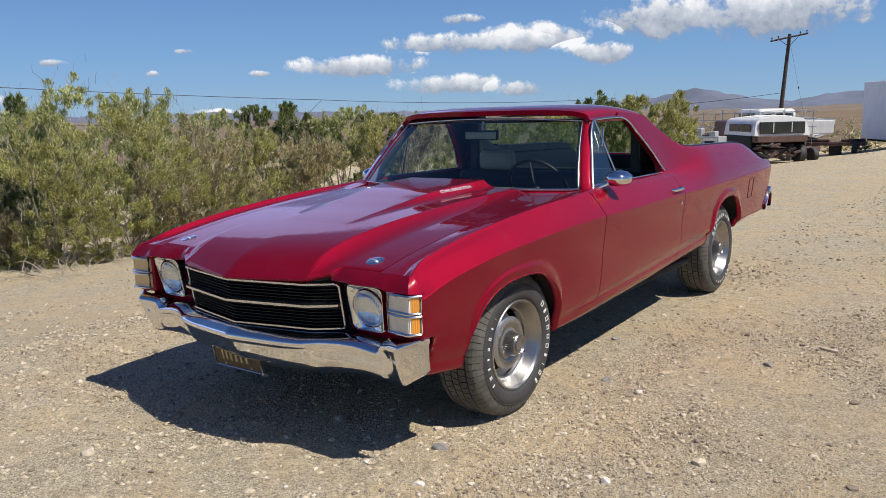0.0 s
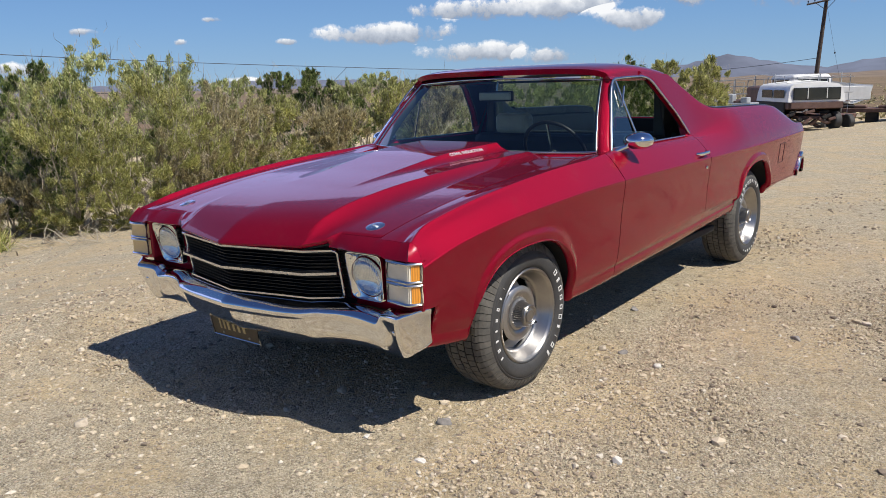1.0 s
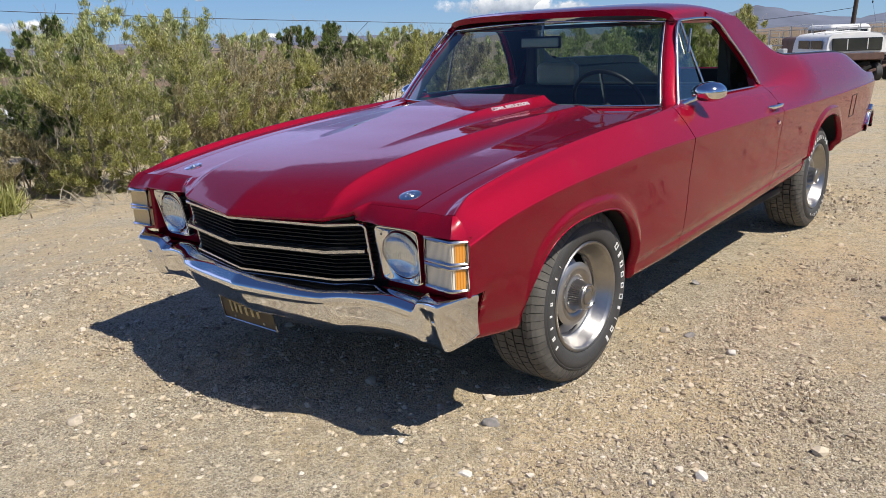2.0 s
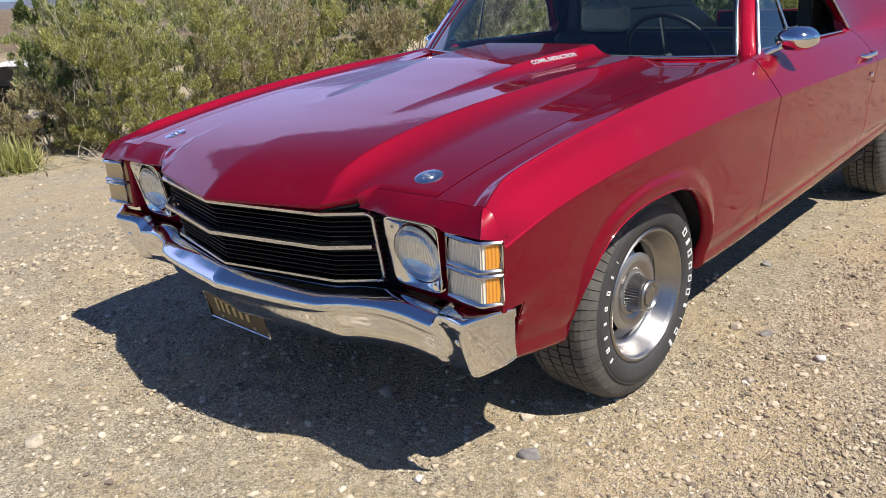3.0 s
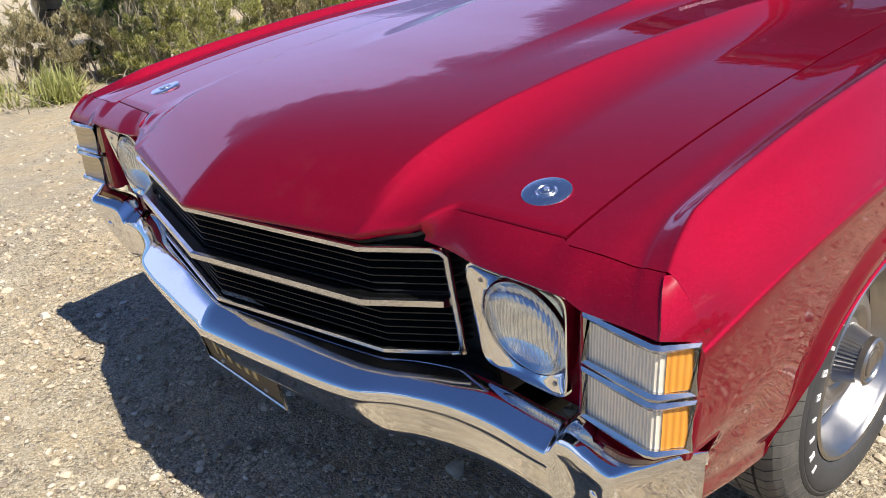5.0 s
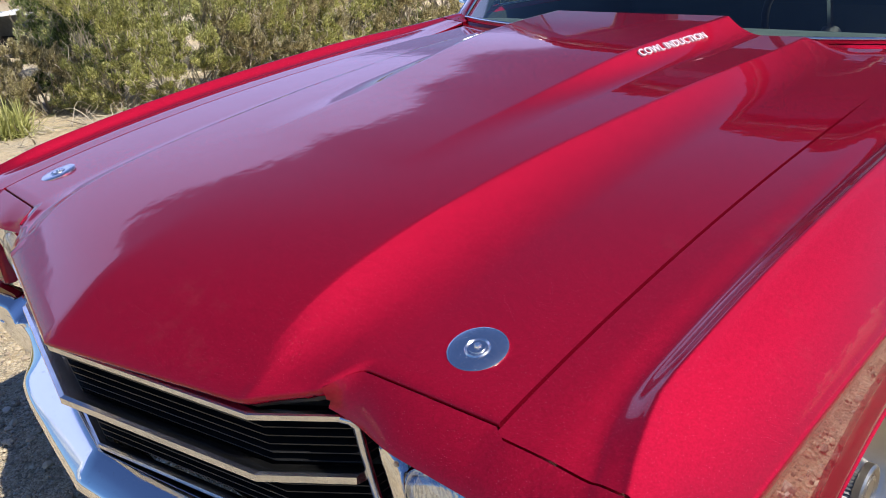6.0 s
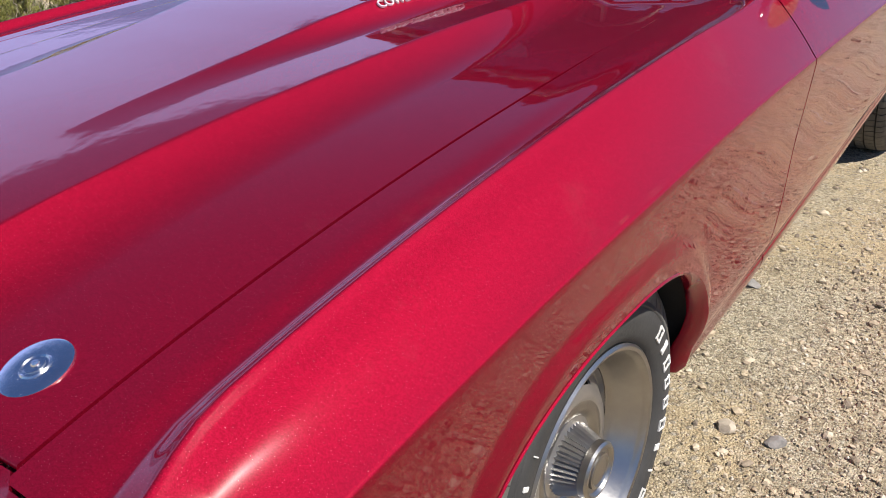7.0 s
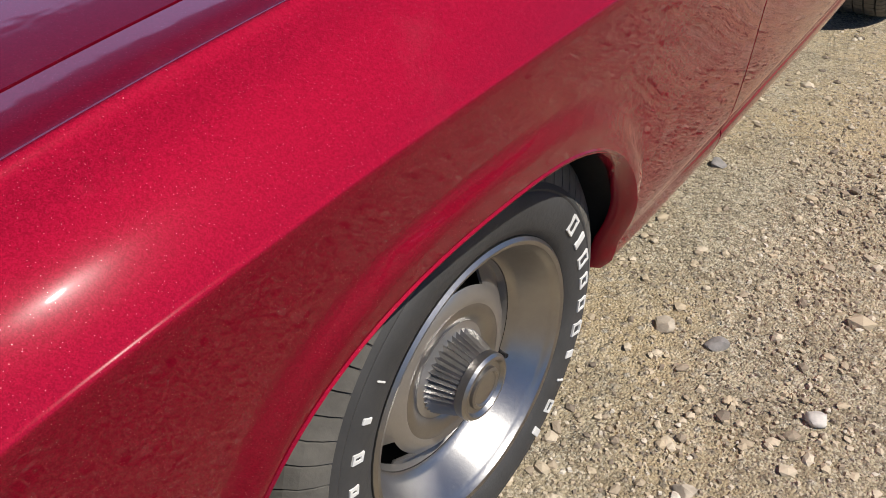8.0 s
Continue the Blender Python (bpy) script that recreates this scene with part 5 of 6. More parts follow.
# ---- cabin inside ----
def build_inside():
    part("cabin_floor", box_bm((-0.72, 0.4, 0.36), (0.72, 1.99, 0.40), 0.01), VINYL, car)
    dash = [[(x, 0.70 + 0.10 * (x / 0.7) ** 2, 0.945), (x, 0.85, 0.957), (x, 0.97, 0.945), (x, 1.00, 0.915), (x, 0.98, 0.80), (x, 0.93, 0.65)] for x in np.linspace(-0.72, 0.72, 15)]
    sheet("dashboard", dash, DASH, car, "dark dashboard", 0.02)
    # bench seat with headrests
    seat = part("bench_seat", box_bm((-0.66, 1.30, 0.55), (0.66, 1.80, 0.70), 0.05), TAN, car, "pale tan bench seat")
    back = part("backrest", box_bm((-0.66, 1.70, 0.66), (0.66, 1.84, 0.985), 0.05), VINYL, seat)
    for x in (-0.34,):
        hr = part("headrest", box_bm((x - 0.135, 1.70, 0.985), (x + 0.135, 1.80, 1.12), 0.04, segs=3), TAN, seat, "pale tan padded headrest")
        for dx in (-0.05, 0.05):
            tube("headrest_post", [(x + dx, 1.75, 0.96), (x + dx, 1.75, 1.0)], 0.006, CHROME, seat)
    # steering wheel
    c = Vector((0.36, 1.09, 0.935))
    n = Vector((0, 1, 0.55)).normalized()
    u = Vector((1, 0, 0))
    w = n.cross(u)
    ring = [c + u * (0.19 * math.cos(a)) + w * (0.19 * math.sin(a)) for a in np.linspace(0, 2 * math.pi, 40)[:-1]]
    sw = tube("steering_wheel", ring, 0.011, BLACK, car, "thin black steering wheel", 8, 1, True)
    for a in (0.35, math.pi - 0.35, -math.pi / 2):
        tube("spoke", [c - n * 0.03, c + u * (0.19 * math.cos(a)) + w * (0.19 * math.sin(a))], 0.009, TRIM, sw, "", 6)
    tube("steering_column", [c - n * 0.02, c - n * 0.35], 0.03, BLACK, sw)
    # inside mirror
    mir = part("inside_mirror", box_bm((-0.13, 1.045, 1.215), (0.11, 1.06, 1.275), 0.008), BLACK, car, "inside rear-view mirror")
    part("mirror_glass", box_bm((-0.124, 1.060, 1.221), (0.104, 1.063, 1.269), 0.001), CHROME, mir)
    part("mirror_back", box_bm((-0.12, 1.036, 1.222), (0.10, 1.046, 1.268), 0.005), STEEL, mir)
    tube("mirror_stem", [(-0.01, 1.06, 1.26), (-0.01, 1.075, 1.33)], 0.007, TRIM, mir)
    # headliner
    part("headliner", box_bm((-0.60, 1.16, 1.315), (0.60, 1.90, 1.328), 0.004), VINYL, car)
    for s in (1, -1):
        rows = [[(0.762, y, 0.962), (0.735, y, 0.90), (0.72, y, 0.45)] for y in np.linspace(0.8, 1.98, 6)]
        sheet("door_card", rows, VINYL, car, "", 0.02, side=s)


build_inside()


# ---- shrubs ----
LEAF_OLIVE = make_leaf("olive_leaf", (0.15, 0.155, 0.045), (0.55, 0.55, 0.18), (0.84, 0.79, 0.40))
LEAF_GREEN = make_leaf("pale_green_leaf", (0.16, 0.18, 0.055), (0.52, 0.55, 0.21), (0.88, 0.88, 0.50))
LEAF_DARK = make_leaf("juniper_leaf", (0.05, 0.075, 0.022), (0.18, 0.235, 0.07), (0.40, 0.45, 0.15))
LEAF_DRY = make_leaf("dry_leaf", (0.15, 0.13, 0.06), (0.50, 0.43, 0.22), (0.80, 0.71, 0.43))
YUCCA = make_leaf("yucca_blade", (0.24, 0.25, 0.07), (0.50, 0.50, 0.18), (0.74, 0.70, 0.34))
BARK = simple("grey_bark", (0.17, 0.135, 0.10), 0.9, 0, 0.35, 14, 0.6, 50)
TWIG = simple("dry_twig", (0.34, 0.29, 0.215), 0.9, 0, 0.3, 14, 0.4, 50)
EYE = Vector((2.67, -3.01, 1.37))


def at(az, dist):
    """A place on the plan by bearing (degrees from the car's length) and distance from the first standpoint."""
    return EYE.x + math.sin(radians(az)) * dist, EYE.y + math.cos(radians(az)) * dist


def sprays(rng, centre, radius, count, size, up=0.5, along=None):
    """Small leaf blades round a point."""
    d = rng.normal(size=(count, 3))
    d /= np.linalg.norm(d, axis=1)[:, None]
    r = radius * rng.random(count) ** 0.5
    p = centre + d * r[:, None] * np.array([1, 1, 0.9])
    axis = d * 0.8 + rng.normal(size=(count, 3)) * 0.6 + np.array([0, 0, up])
    if along is not None:
        # a tuft drawn out into a feathery spray, narrowing to its tip
        q = rng.uniform(0, 1, count)[:, None]
        p = centre + (p - centre) * (1.15 - 0.85 * q) + along * q
        axis = axis * 0.6 + along / np.linalg.norm(along)
    axis /= np.linalg.norm(axis, axis=1)[:, None]
    other = np.cross(axis, d * 0.9 + rng.normal(size=(count, 3)) * 0.6 + np.array([0.45, 0.0, 0.6]))
    other /= np.linalg.norm(other, axis=1)[:, None] + 1e-9
    ln = size * rng.uniform(0.8, 2.0, count)[:, None]
    wd = ln * rng.uniform(0.12, 0.26, count)[:, None]
    return np.stack([p - other * wd, p + other * wd, p + axis * ln], 1).reshape(-1, 3)


def limb(LV, LF, pts, r0, r1, sides=4):
    base = len(LV)
    n = len(pts)
    for j, p in enumerate(pts):
        r = r0 + (r1 - r0) * j / (n - 1)
        for q in range(sides):
            ang = q * 2 * math.pi / sides + 0.4
            LV.append((float(p[0] + math.cos(ang) * r), float(p[1] + math.sin(ang) * r), float(p[2] + 0.3 * r * math.sin(ang))))
    for j in range(n - 1):
        for q in range(sides):
            LF.append((base + j * sides + q, base + j * sides + (q + 1) % sides, base + (j + 1) * sides + (q + 1) % sides, base + (j + 1) * sides + q))


def shrub(name, place, height, spread, leaf, seed, label, clumps=270, blades=95, size=0.044, airy=0.0, skirt=0.02):
    rng = np.random.default_rng(seed)
    x0, y0 = place
    z0 = ground_z(x0, y0)
    ob = tagged(empty(name, (x0, y0, z0)), label, "shrub", "shrubs beside the yard")
    V, tips, boughs = [], [], []
    lob = [(rng.uniform(0, 6.28), rng.uniform(0.12, 0.3), rng.integers(2, 5)) for _ in range(3)]
    for i in range(clumps):
        a = rng.uniform(0, 2 * math.pi)
        hh = skirt + (1 - skirt) * rng.random()
        wave = 1 + sum(q * math.sin(n * a + ph + 3 * hh) for ph, q, n in lob) * 0.6
        rim = math.sqrt(max(0.03, 1 - ((hh - 0.42) / 0.62) ** 2)) * wave
        if i < 30:
            # the main boughs, each carrying a rounded mass of foliage
            f = 0.50 + 0.35 * rng.random()
            c = np.array([math.cos(a) * spread * f * rim, math.sin(a) * spread * f * rim, height * hh * rng.uniform(0.84, 0.96)])
            boughs.append((c, rng.uniform(0.16, 0.29) * spread))
        else:
            c, reach = boughs[int(rng.integers(len(boughs)))]
            d = rng.normal(size=3) * np.array([1, 1, 0.8]) + np.array([0, 0, 0.25])
            c = c + d / np.linalg.norm(d) * reach * (0.55 + 0.5 * rng.random())
        tips.append(c)
        V.append(sprays(rng, c, rng.uniform(0.05, 0.10) * spread * (1 + airy), blades, size, 0.35, (c / (np.linalg.norm(c) + 0.2) + np.array([0, 0, 0.35]) + rng.normal(size=3) * 0.3) * spread * rng.uniform(0.03, 0.12)))
    V = np.concatenate(V)
    V[:, 2] = np.maximum(V[:, 2], 0.03)
    me = bpy.data.meshes.new("crown")
    me.from_pydata(V.tolist(), [], np.arange(len(V)).reshape(-1, 3).tolist())
    me.materials.append(leaf)
    crown = new("crown", me)
    crown.parent = ob
    LV, LF = [], []
    for i, c in enumerate(tips):
        if rng.random() < 0.07:
            b = np.array([rng.normal() * 0.07 * spread, rng.normal() * 0.07 * spread, -0.05])
            k = c * rng.uniform(0.92, 1.06)
            mid = (b + k) / 2 + rng.normal(size=3) * 0.10 * spread
            pts = catmull([b, mid, k], 4)
            limb(LV, LF, pts, rng.uniform(0.012, 0.028), 0.003)
        for w in range(3):
            s = c + rng.normal(size=3) * 0.1 * spread
            e = s + (c / (np.linalg.norm(c) + 0.1)) * rng.uniform(0.01, 0.09) * spread + rng.normal(size=3) * 0.07 * spread + np.array([0, 0, 0.03 * height])
            limb(LV, LF, [s, (s + e) / 2 + rng.normal(size=3) * 0.03, e], 0.0055, 0.0018, 3)
    me = bpy.data.meshes.new("wood")
    me.from_pydata(LV, [], LF)
    me.materials.append(TWIG)
    wood = new("wood", me)
    wood.parent = ob
    tagged(wood, kind="stuff")
    tagged(crown, kind="stuff")
    return ob


OLIVE_L = "dense olive-green juniper shrub with pale dry twigs"
DARK_L = "dark green juniper shrub behind the olive ones"
PALE_L = "pale green leafy shrub with a loose airy top"
DRY_L = "dry grey-brown desert shrub"
# bearing, distance, top height over the ground, half-width
for az, d, h, w, leaf, seed, label in [
    (-63.9, 15.8, 2.1, 0.8, LEAF_DARK, 11, DARK_L), (-62.5, 15.0, 2.3, 1.25, LEAF_OLIVE, 12, OLIVE_L), (-58.0, 15.6, 2.5, 1.45, LEAF_OLIVE, 13, OLIVE_L),
    (-53.6, 16.5, 2.45, 1.4, LEAF_DRY, 14, DRY_L), (-50.0, 18.0, 2.2, 1.25, LEAF_OLIVE, 15, OLIVE_L), (-46.5, 18.5, 2.0, 1.35, LEAF_DRY, 16, DRY_L),
    (-42.0, 19.5, 2.4, 1.4, LEAF_OLIVE, 17, OLIVE_L), (-38.5, 19.0, 2.2, 1.3, LEAF_DRY, 18, DRY_L), (-34.0, 21.5, 2.5, 1.5, LEAF_OLIVE, 19, OLIVE_L),
    (-29.5, 23.0, 2.4, 1.6, LEAF_OLIVE, 20, OLIVE_L), (-25.5, 26.0, 2.7, 1.5, LEAF_DARK, 21, DARK_L), (-22.0, 28.0, 2.95, 1.6, LEAF_OLIVE, 22, OLIVE_L),
    (-20.6, 29.5, 2.8, 1.3, LEAF_OLIVE, 23, OLIVE_L), (-64.8, 18.8, 3.2, 1.0, LEAF_DARK, 24, DARK_L), (-49.0, 24.5, 3.0, 1.3, LEAF_DARK, 25, DARK_L),
    (-46.2, 24.0, 3.2, 1.3, LEAF_DARK, 26, DARK_L), (-43.6, 25.0, 3.1, 1.4, LEAF_GREEN, 27, PALE_L), (-40.4, 24.5, 3.1, 1.1, LEAF_DARK, 28, DARK_L),
    (-70.2, 15.4, 0.95, 0.95, LEAF_DRY, 29, DRY_L), (-75.0, 15.4, 0.85, 1.0, LEAF_DRY, 30, DRY_L), (-79.5, 15.5, 1.0, 1.1, LEAF_OLIVE, 31, OLIVE_L), (-84.0, 16.0, 1.2, 1.2, LEAF_OLIVE, 32, OLIVE_L),
    (-59.8, 14.6, 1.15, 0.85, LEAF_OLIVE, 33, OLIVE_L), (-55.3, 15.4, 1.25, 0.9, LEAF_DRY, 34, DRY_L), (-51.5, 16.9, 1.3, 0.95, LEAF_OLIVE, 35, OLIVE_L), (-66.2, 15.2, 1.1, 0.8, LEAF_DRY, 36, DRY_L),
]:
    shrub("shrub", at(az, d), h, w, leaf, seed, label, 250, 270 if d < 17.5 else 140, 0.0017 * d if d < 17.5 else 0.0021 * d)
for az, d, h, w, seed in [(-63.3, 20.0, 3.15, 1.5, 41), (-60.2, 19.5, 3.6, 1.7, 42), (-56.6, 20.0, 3.3, 1.6, 43), (-53.2, 21.0, 2.95, 1.4, 44), (-65.6, 22.5, 3.3, 1.2, 45)]:
    shrub("shrub", at(az, d), h, w, LEAF_GREEN, seed, PALE_L, 240, 180, 0.042, 0.15)

# a line of shrubs on the sunny side of the yard, which the paint mirrors
far_shrub = shrub("shrub", (15.5, -6.0), 2.3, 1.7, LEAF_OLIVE, 61, OLIVE_L, 150, 80, 0.13)
for i, (x, y, q) in enumerate([(15.0, -2.6, 1.1), (15.8, 0.6, 0.9), (15.2, 3.4, 1.15), (16.2, 6.6, 1.0), (15.6, 9.6, 1.2), (16.8, 13.0, 1.05), (17.5, 17.0, 1.25), (15.9, -9.4, 1.1), (15.0, -12.8, 1.0), (18.6, 21.5, 1.2)]):
    far = copy_thing(far_shrub, Matrix.Translation((x, y, ground_z(x, y))) @ Matrix.Rotation(i * 1.3, 4, "Z"))
    far.scale = (q, q, q)


def yucca(place, seed, count=150, size=0.62):
    rng = np.random.default_rng(seed)
    x0, y0 = place
    ob = tagged(empty("yucca", (x0, y0, ground_z(x0, y0))), "spiky yellow-green yucca clump in dry grass", "plant")
    V, F = [], []
    for i in range(count):
        a, tilt = rng.uniform(0, 6.28), rng.uniform(0.02, 1.35)
        ln, w = size * rng.uniform(0.6, 1.1), 0.011
        b = np.array([rng.normal() * 0.13, rng.normal() * 0.13, 0.0])
        d = np.array([math.cos(a) * math.sin(tilt), math.sin(a) * math.sin(tilt), math.cos(tilt)])
        o = np.array([-math.sin(a), math.cos(a), 0]) * w
        k = len(V)
        m = b + d * ln * 0.5 + np.array([0, 0, 0.02])
        e = b + d * ln - np.array([0, 0, 0.06 * tilt])
        V += [b - o, b + o, m + o * 0.8, m - o * 0.8, e]
        F += [(k, k + 1, k + 2, k + 3), (k + 3, k + 2, k + 4)]
    me = bpy.data.meshes.new("blades")
    me.from_pydata([tuple(map(float, v)) for v in V], [], F)
    me.materials.append(YUCCA)
    o = new("blade_tuft", me)
    o.parent = ob
    return ob


yucca((-9.6, 1.95), 5, 420, 0.56)
yucca((-10.2, 1.3), 6, 260, 0.46)


def dead_branches(place, seed, n, span):
    rng = np.random.default_rng(seed)
    x0, y0 = place
    LV, LF = [], []
    for i in range(n):
        s = np.array([x0 + rng.normal() * span, y0 + rng.normal() * span * 0.6, 0])
        s[2] = ground_z(s[0], s[1]) + 0.02
        a = rng.uniform(0, 6.28)
        ln = rng.uniform(0.2, 0.75)
        e = s + np.array([math.cos(a) * ln, math.sin(a) * ln, rng.uniform(0.0, 0.22)])
        m = (s + e) / 2 + rng.normal(size=3) * 0.08
        m[2] = max(m[2], s[2])
        limb(LV, LF, catmull([s, m, e], 3), rng.uniform(0.006, 0.014), 0.003)
    me = bpy.data.meshes.new("dead_branches")
    me.from_pydata(LV, [], LF)
    me.materials.append(TWIG)
    return tagged(new("deadwood", me), "tangle of fallen dry grey branches under the shrubs", "branches", kind="stuff")


dead_branches((-9.3, 2.9), 3, 60, 0.7)
dead_branches((-10.2, 4.4), 4, 50, 0.8)
dead_branches((-9.4, 1.6), 5, 30, 0.6)


# ---- distance ----
def hills(name, dist, az0, az1, height, seed, mat, label, foot=-6):
    rows = []
    for a in np.linspace(az0, az1, 160):
        t = (a - az0) / (az1 - az0)
        env = min(1.0, 3 * math.sin(math.pi * t))
        h = height * env * (0.35 + 0.9 * abs(noise.noise(Vector((a * 0.11 + seed, 0.3, 0)))) + 0.22 * noise.noise(Vector((a * 0.55, seed, 0))) + 0.06 * noise.noise(Vector((a * 2.2, seed, 4))))
        x, y = math.sin(radians(a)), math.cos(radians(a))
        rows.append([(x * (dist + d), y * (dist + d), foot + h * f + 0.06 * h * noise.noise(Vector((a * 1.5, d * 0.01, 2)))) for d, f in ((-420, 0.0), (-250, 0.25), (-120, 0.62), (0, 1.0), (200, 0.4), (500, 0))])
    ob = link_mesh(name, [p for r in rows for p in r], grid_faces(len(rows), 6), mat)
    return tagged(ob, label, "mountains", kind="structure")


# the haze of distance is mixed into this bluish base colour
HILL = simple("haze_tinted_mountain", (0.125, 0.14, 0.185), 1.0, 0, 0.22, 0.006, 0, 0.05)
LOW = simple("scrubby_rise", (0.19, 0.14, 0.095), 1.0, 0, 0.3, 0.03, 0, 0.3)


def mountains():
    """A far range with one clear peak, falling to a saddle and rising again."""
    crest = pchip([-80, -50, -40, -30, -24, -20.5, -18.7, -17, -15, -13, -11, -9, -6, 0, 20, 60], [0.3, 0.6, 0.4, 0.45, 0.7, 1.05, 1.45, 1.1, 0.7, 0.5, 0.75, 0.95, 1.1, 0.9, 0.7, 0.3])
    rows = []
    for a in np.linspace(-80, 60, 280):
        h = 3400 * math.tan(radians(crest(a))) + 15 + 9 * noise.noise(Vector((a * 0.9, 3, 0))) + 4 * noise.noise(Vector((a * 3.1, 5, 0)))
        x, y = math.sin(radians(a)), math.cos(radians(a))
        rows.append([(EYE.x + x * (3400 + d), EYE.y + y * (3400 + d), -15 + h * f + 0.10 * h * noise.noise(Vector((a * 1.3, d * 0.01, 2)))) for d, f in ((-420, 0.0), (-250, 0.25), (-120, 0.62), (0, 1.0), (200, 0.4), (500, 0))])
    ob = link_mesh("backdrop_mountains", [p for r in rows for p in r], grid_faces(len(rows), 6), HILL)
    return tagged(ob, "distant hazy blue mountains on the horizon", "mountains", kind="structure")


mountains()
hills("backdrop_rise", 900, -80, 70, 9, 5.2, LOW, "low brown scrub-covered rise before the mountains", -3)


def scrub(count, area, seed):
    """Low dry brush over the far flats."""
    rng = np.random.default_rng(seed)
    V = []
    for i in range(count):
        a, d = rng.uniform(*area[:2]), rng.uniform(*area[2:])
        x, y = at(a, d)
        r = rng.uniform(0.2, 0.6)
        V.append(sprays(rng, np.array([x, y, ground_z(x, y) + r * 0.5]), r, 34, 0.22, 0.3))
    V = np.concatenate(V)
    me = bpy.data.meshes.new("far_scrub")
    me.from_pydata(V.tolist(), [], np.arange(len(V)).reshape(-1, 3).tolist())
    me.materials.append(LEAF_DRY)
    return tagged(new("far_scrub", me), "low dry brush on the far flats", "scrub", kind="stuff")


scrub(640, (-32, 6, 42, 190), 8)
scrub(160, (-84, -34, 26, 80), 9)


# ---- clouds: a far sky sheet ----
def sky_sheet():
    k = Mat("cloud_sky")
    m = k.m
    k.t.nodes.clear()
    co = k.node("TexCoord").outputs["Object"]
    sep = k.node("SeparateXYZ")
    k.link(co, sep.inputs[0])
    az = k.math("MULTIPLY", k.math("ARCTAN2", sep.outputs[0], sep.outputs[1]), 57.2958)
    hor = k.math("SQRT", k.math("ADD", k.math("MULTIPLY", sep.outputs[0], sep.outputs[0]), k.math("MULTIPLY", sep.outputs[1], sep.outputs[1])))
    el = k.math("MULTIPLY", k.math("ARCTAN2", sep.outputs[2], hor), 57.2958)
    wob = k.node("TexNoise", Scale=0.0075, Detail=8.0, Roughness=0.6)
    k.link(co, wob.inputs["Vector"])
    wob2 = k.node("TexNoise", Scale=0.028, Detail=6.0, Roughness=0.65)
    k.link(co, wob2.inputs["Vector"])
    nz = k.math("ADD", k.math("MULTIPLY", k.math("SUBTRACT", wob.outputs["Fac"], 0.52), 3.8), k.math("MULTIPLY", k.math("SUBTRACT", wob2.outputs["Fac"], 0.5), 0.8))
    best = None
    shade = None
    # bearing, height, half-width, half-height in degrees
    for a, e, w, h in [(-41.5, 3.6, 5.5, 0.75), (-35.0, 2.2, 4.5, 0.75), (-30.3, 1.8, 2.2, 0.75), (-35.5, 5.0, 5.5, 0.8), (-29.5, 5.2, 4.5, 1.1), (-25.0, 4.1, 2.8, 0.8), (-21.0, 6.3, 6.0, 1.5), (-13.8, 6.4, 6.8, 2.0), (-61.8, 3.9, 1.2, 0.28), (-53.5, 4.65, 0.8, 0.22), (-34.6, 6.6, 1.5, 0.42), (-48.7, 3.15, 1.0, 0.25), (-55.7, 3.2, 0.5, 0.25), (-51.5, 0.5, 2.6, 0.35), (-66.5, 1.6, 2.5, 0.5), (-118, 11, 14, 4.5), (40, 14, 12, 4), (110, 18, 16, 5), (175, 14, 14, 5)]:
        u = k.math("DIVIDE", k.math("SUBTRACT", az, a), w)
        v = k.math("DIVIDE", k.math("SUBTRACT", el, e), h)
        f = k.math("SUBTRACT", 1.0, k.math("ADD", k.math("MULTIPLY", u, u), k.math("MULTIPLY", v, v)))
        best = f if best is None else k.math("MAXIMUM", best, f)
        sv = k.math("ADD", k.math("MULTIPLY", v, 0.5), 0.5)
        on = k.math("GREATER_THAN", f, -0.8)
        sh = k.math("MULTIPLY", sv, on)
        shade = sh if shade is None else k.math("MAXIMUM", shade, sh)
    mask = k.ramp(k.math("ADD", best, nz), [(0.05, 0.0), (0.60, 0.96)])
    lum = k.math("ADD", shade, k.math("MULTIPLY", nz, 0.35))
    col = k.ramp(lum, [(0.12, (0.30, 0.34, 0.42)), (0.5, (0.58, 0.62, 0.69)), (0.85, (1.0, 1.0, 1.0))])
    # blue air before the clouds, thinning out overhead
    air = k.ramp(k.math("DIVIDE", el, 36.0), [(0.0, (0.265, 0.44, 0.64)), (0.12, (0.195, 0.38, 0.64)), (0.35, (0.105, 0.26, 0.56))])
    veil = k.ramp(k.math("DIVIDE", el, 36.0), [(0.0, 0.75), (0.3, 0.6), (0.95, 0.0)])
    # smooth unseen glow added above the shrubs, like high thin cloud, for hood reflections
    ca = k.math("DIVIDE", k.math("SUBTRACT", az, -78.0), 46.0)
    ce = k.math("DIVIDE", k.math("SUBTRACT", el, 17.0), 7.4)
    high = k.ramp(k.math("SUBTRACT", 1.0, k.math("ADD", k.math("MULTIPLY", ca, ca), k.math("MULTIPLY", ce, ce))), [(0.0, 0.0), (0.20, 0.92)])
    air = k.mix(high, air, (0.62, 0.74, 1.42))
    veil = k.math("MAXIMUM", veil, high)
    em = k.node("Emission")
    k.link(k.mix(mask, air, col), em.inputs[0])
    em.inputs["Strength"].default_value = 0.95
    mask = k.math("MAXIMUM", mask, veil)
    tr = k.node("BsdfTransparent")
    mx = k.node("MixShader")
    k.link(mask, mx.inputs[0])
    k.link(tr.outputs[0], mx.inputs[1])
    k.link(em.outputs[0], mx.inputs[2])
    out = k.node("OutputMaterial")
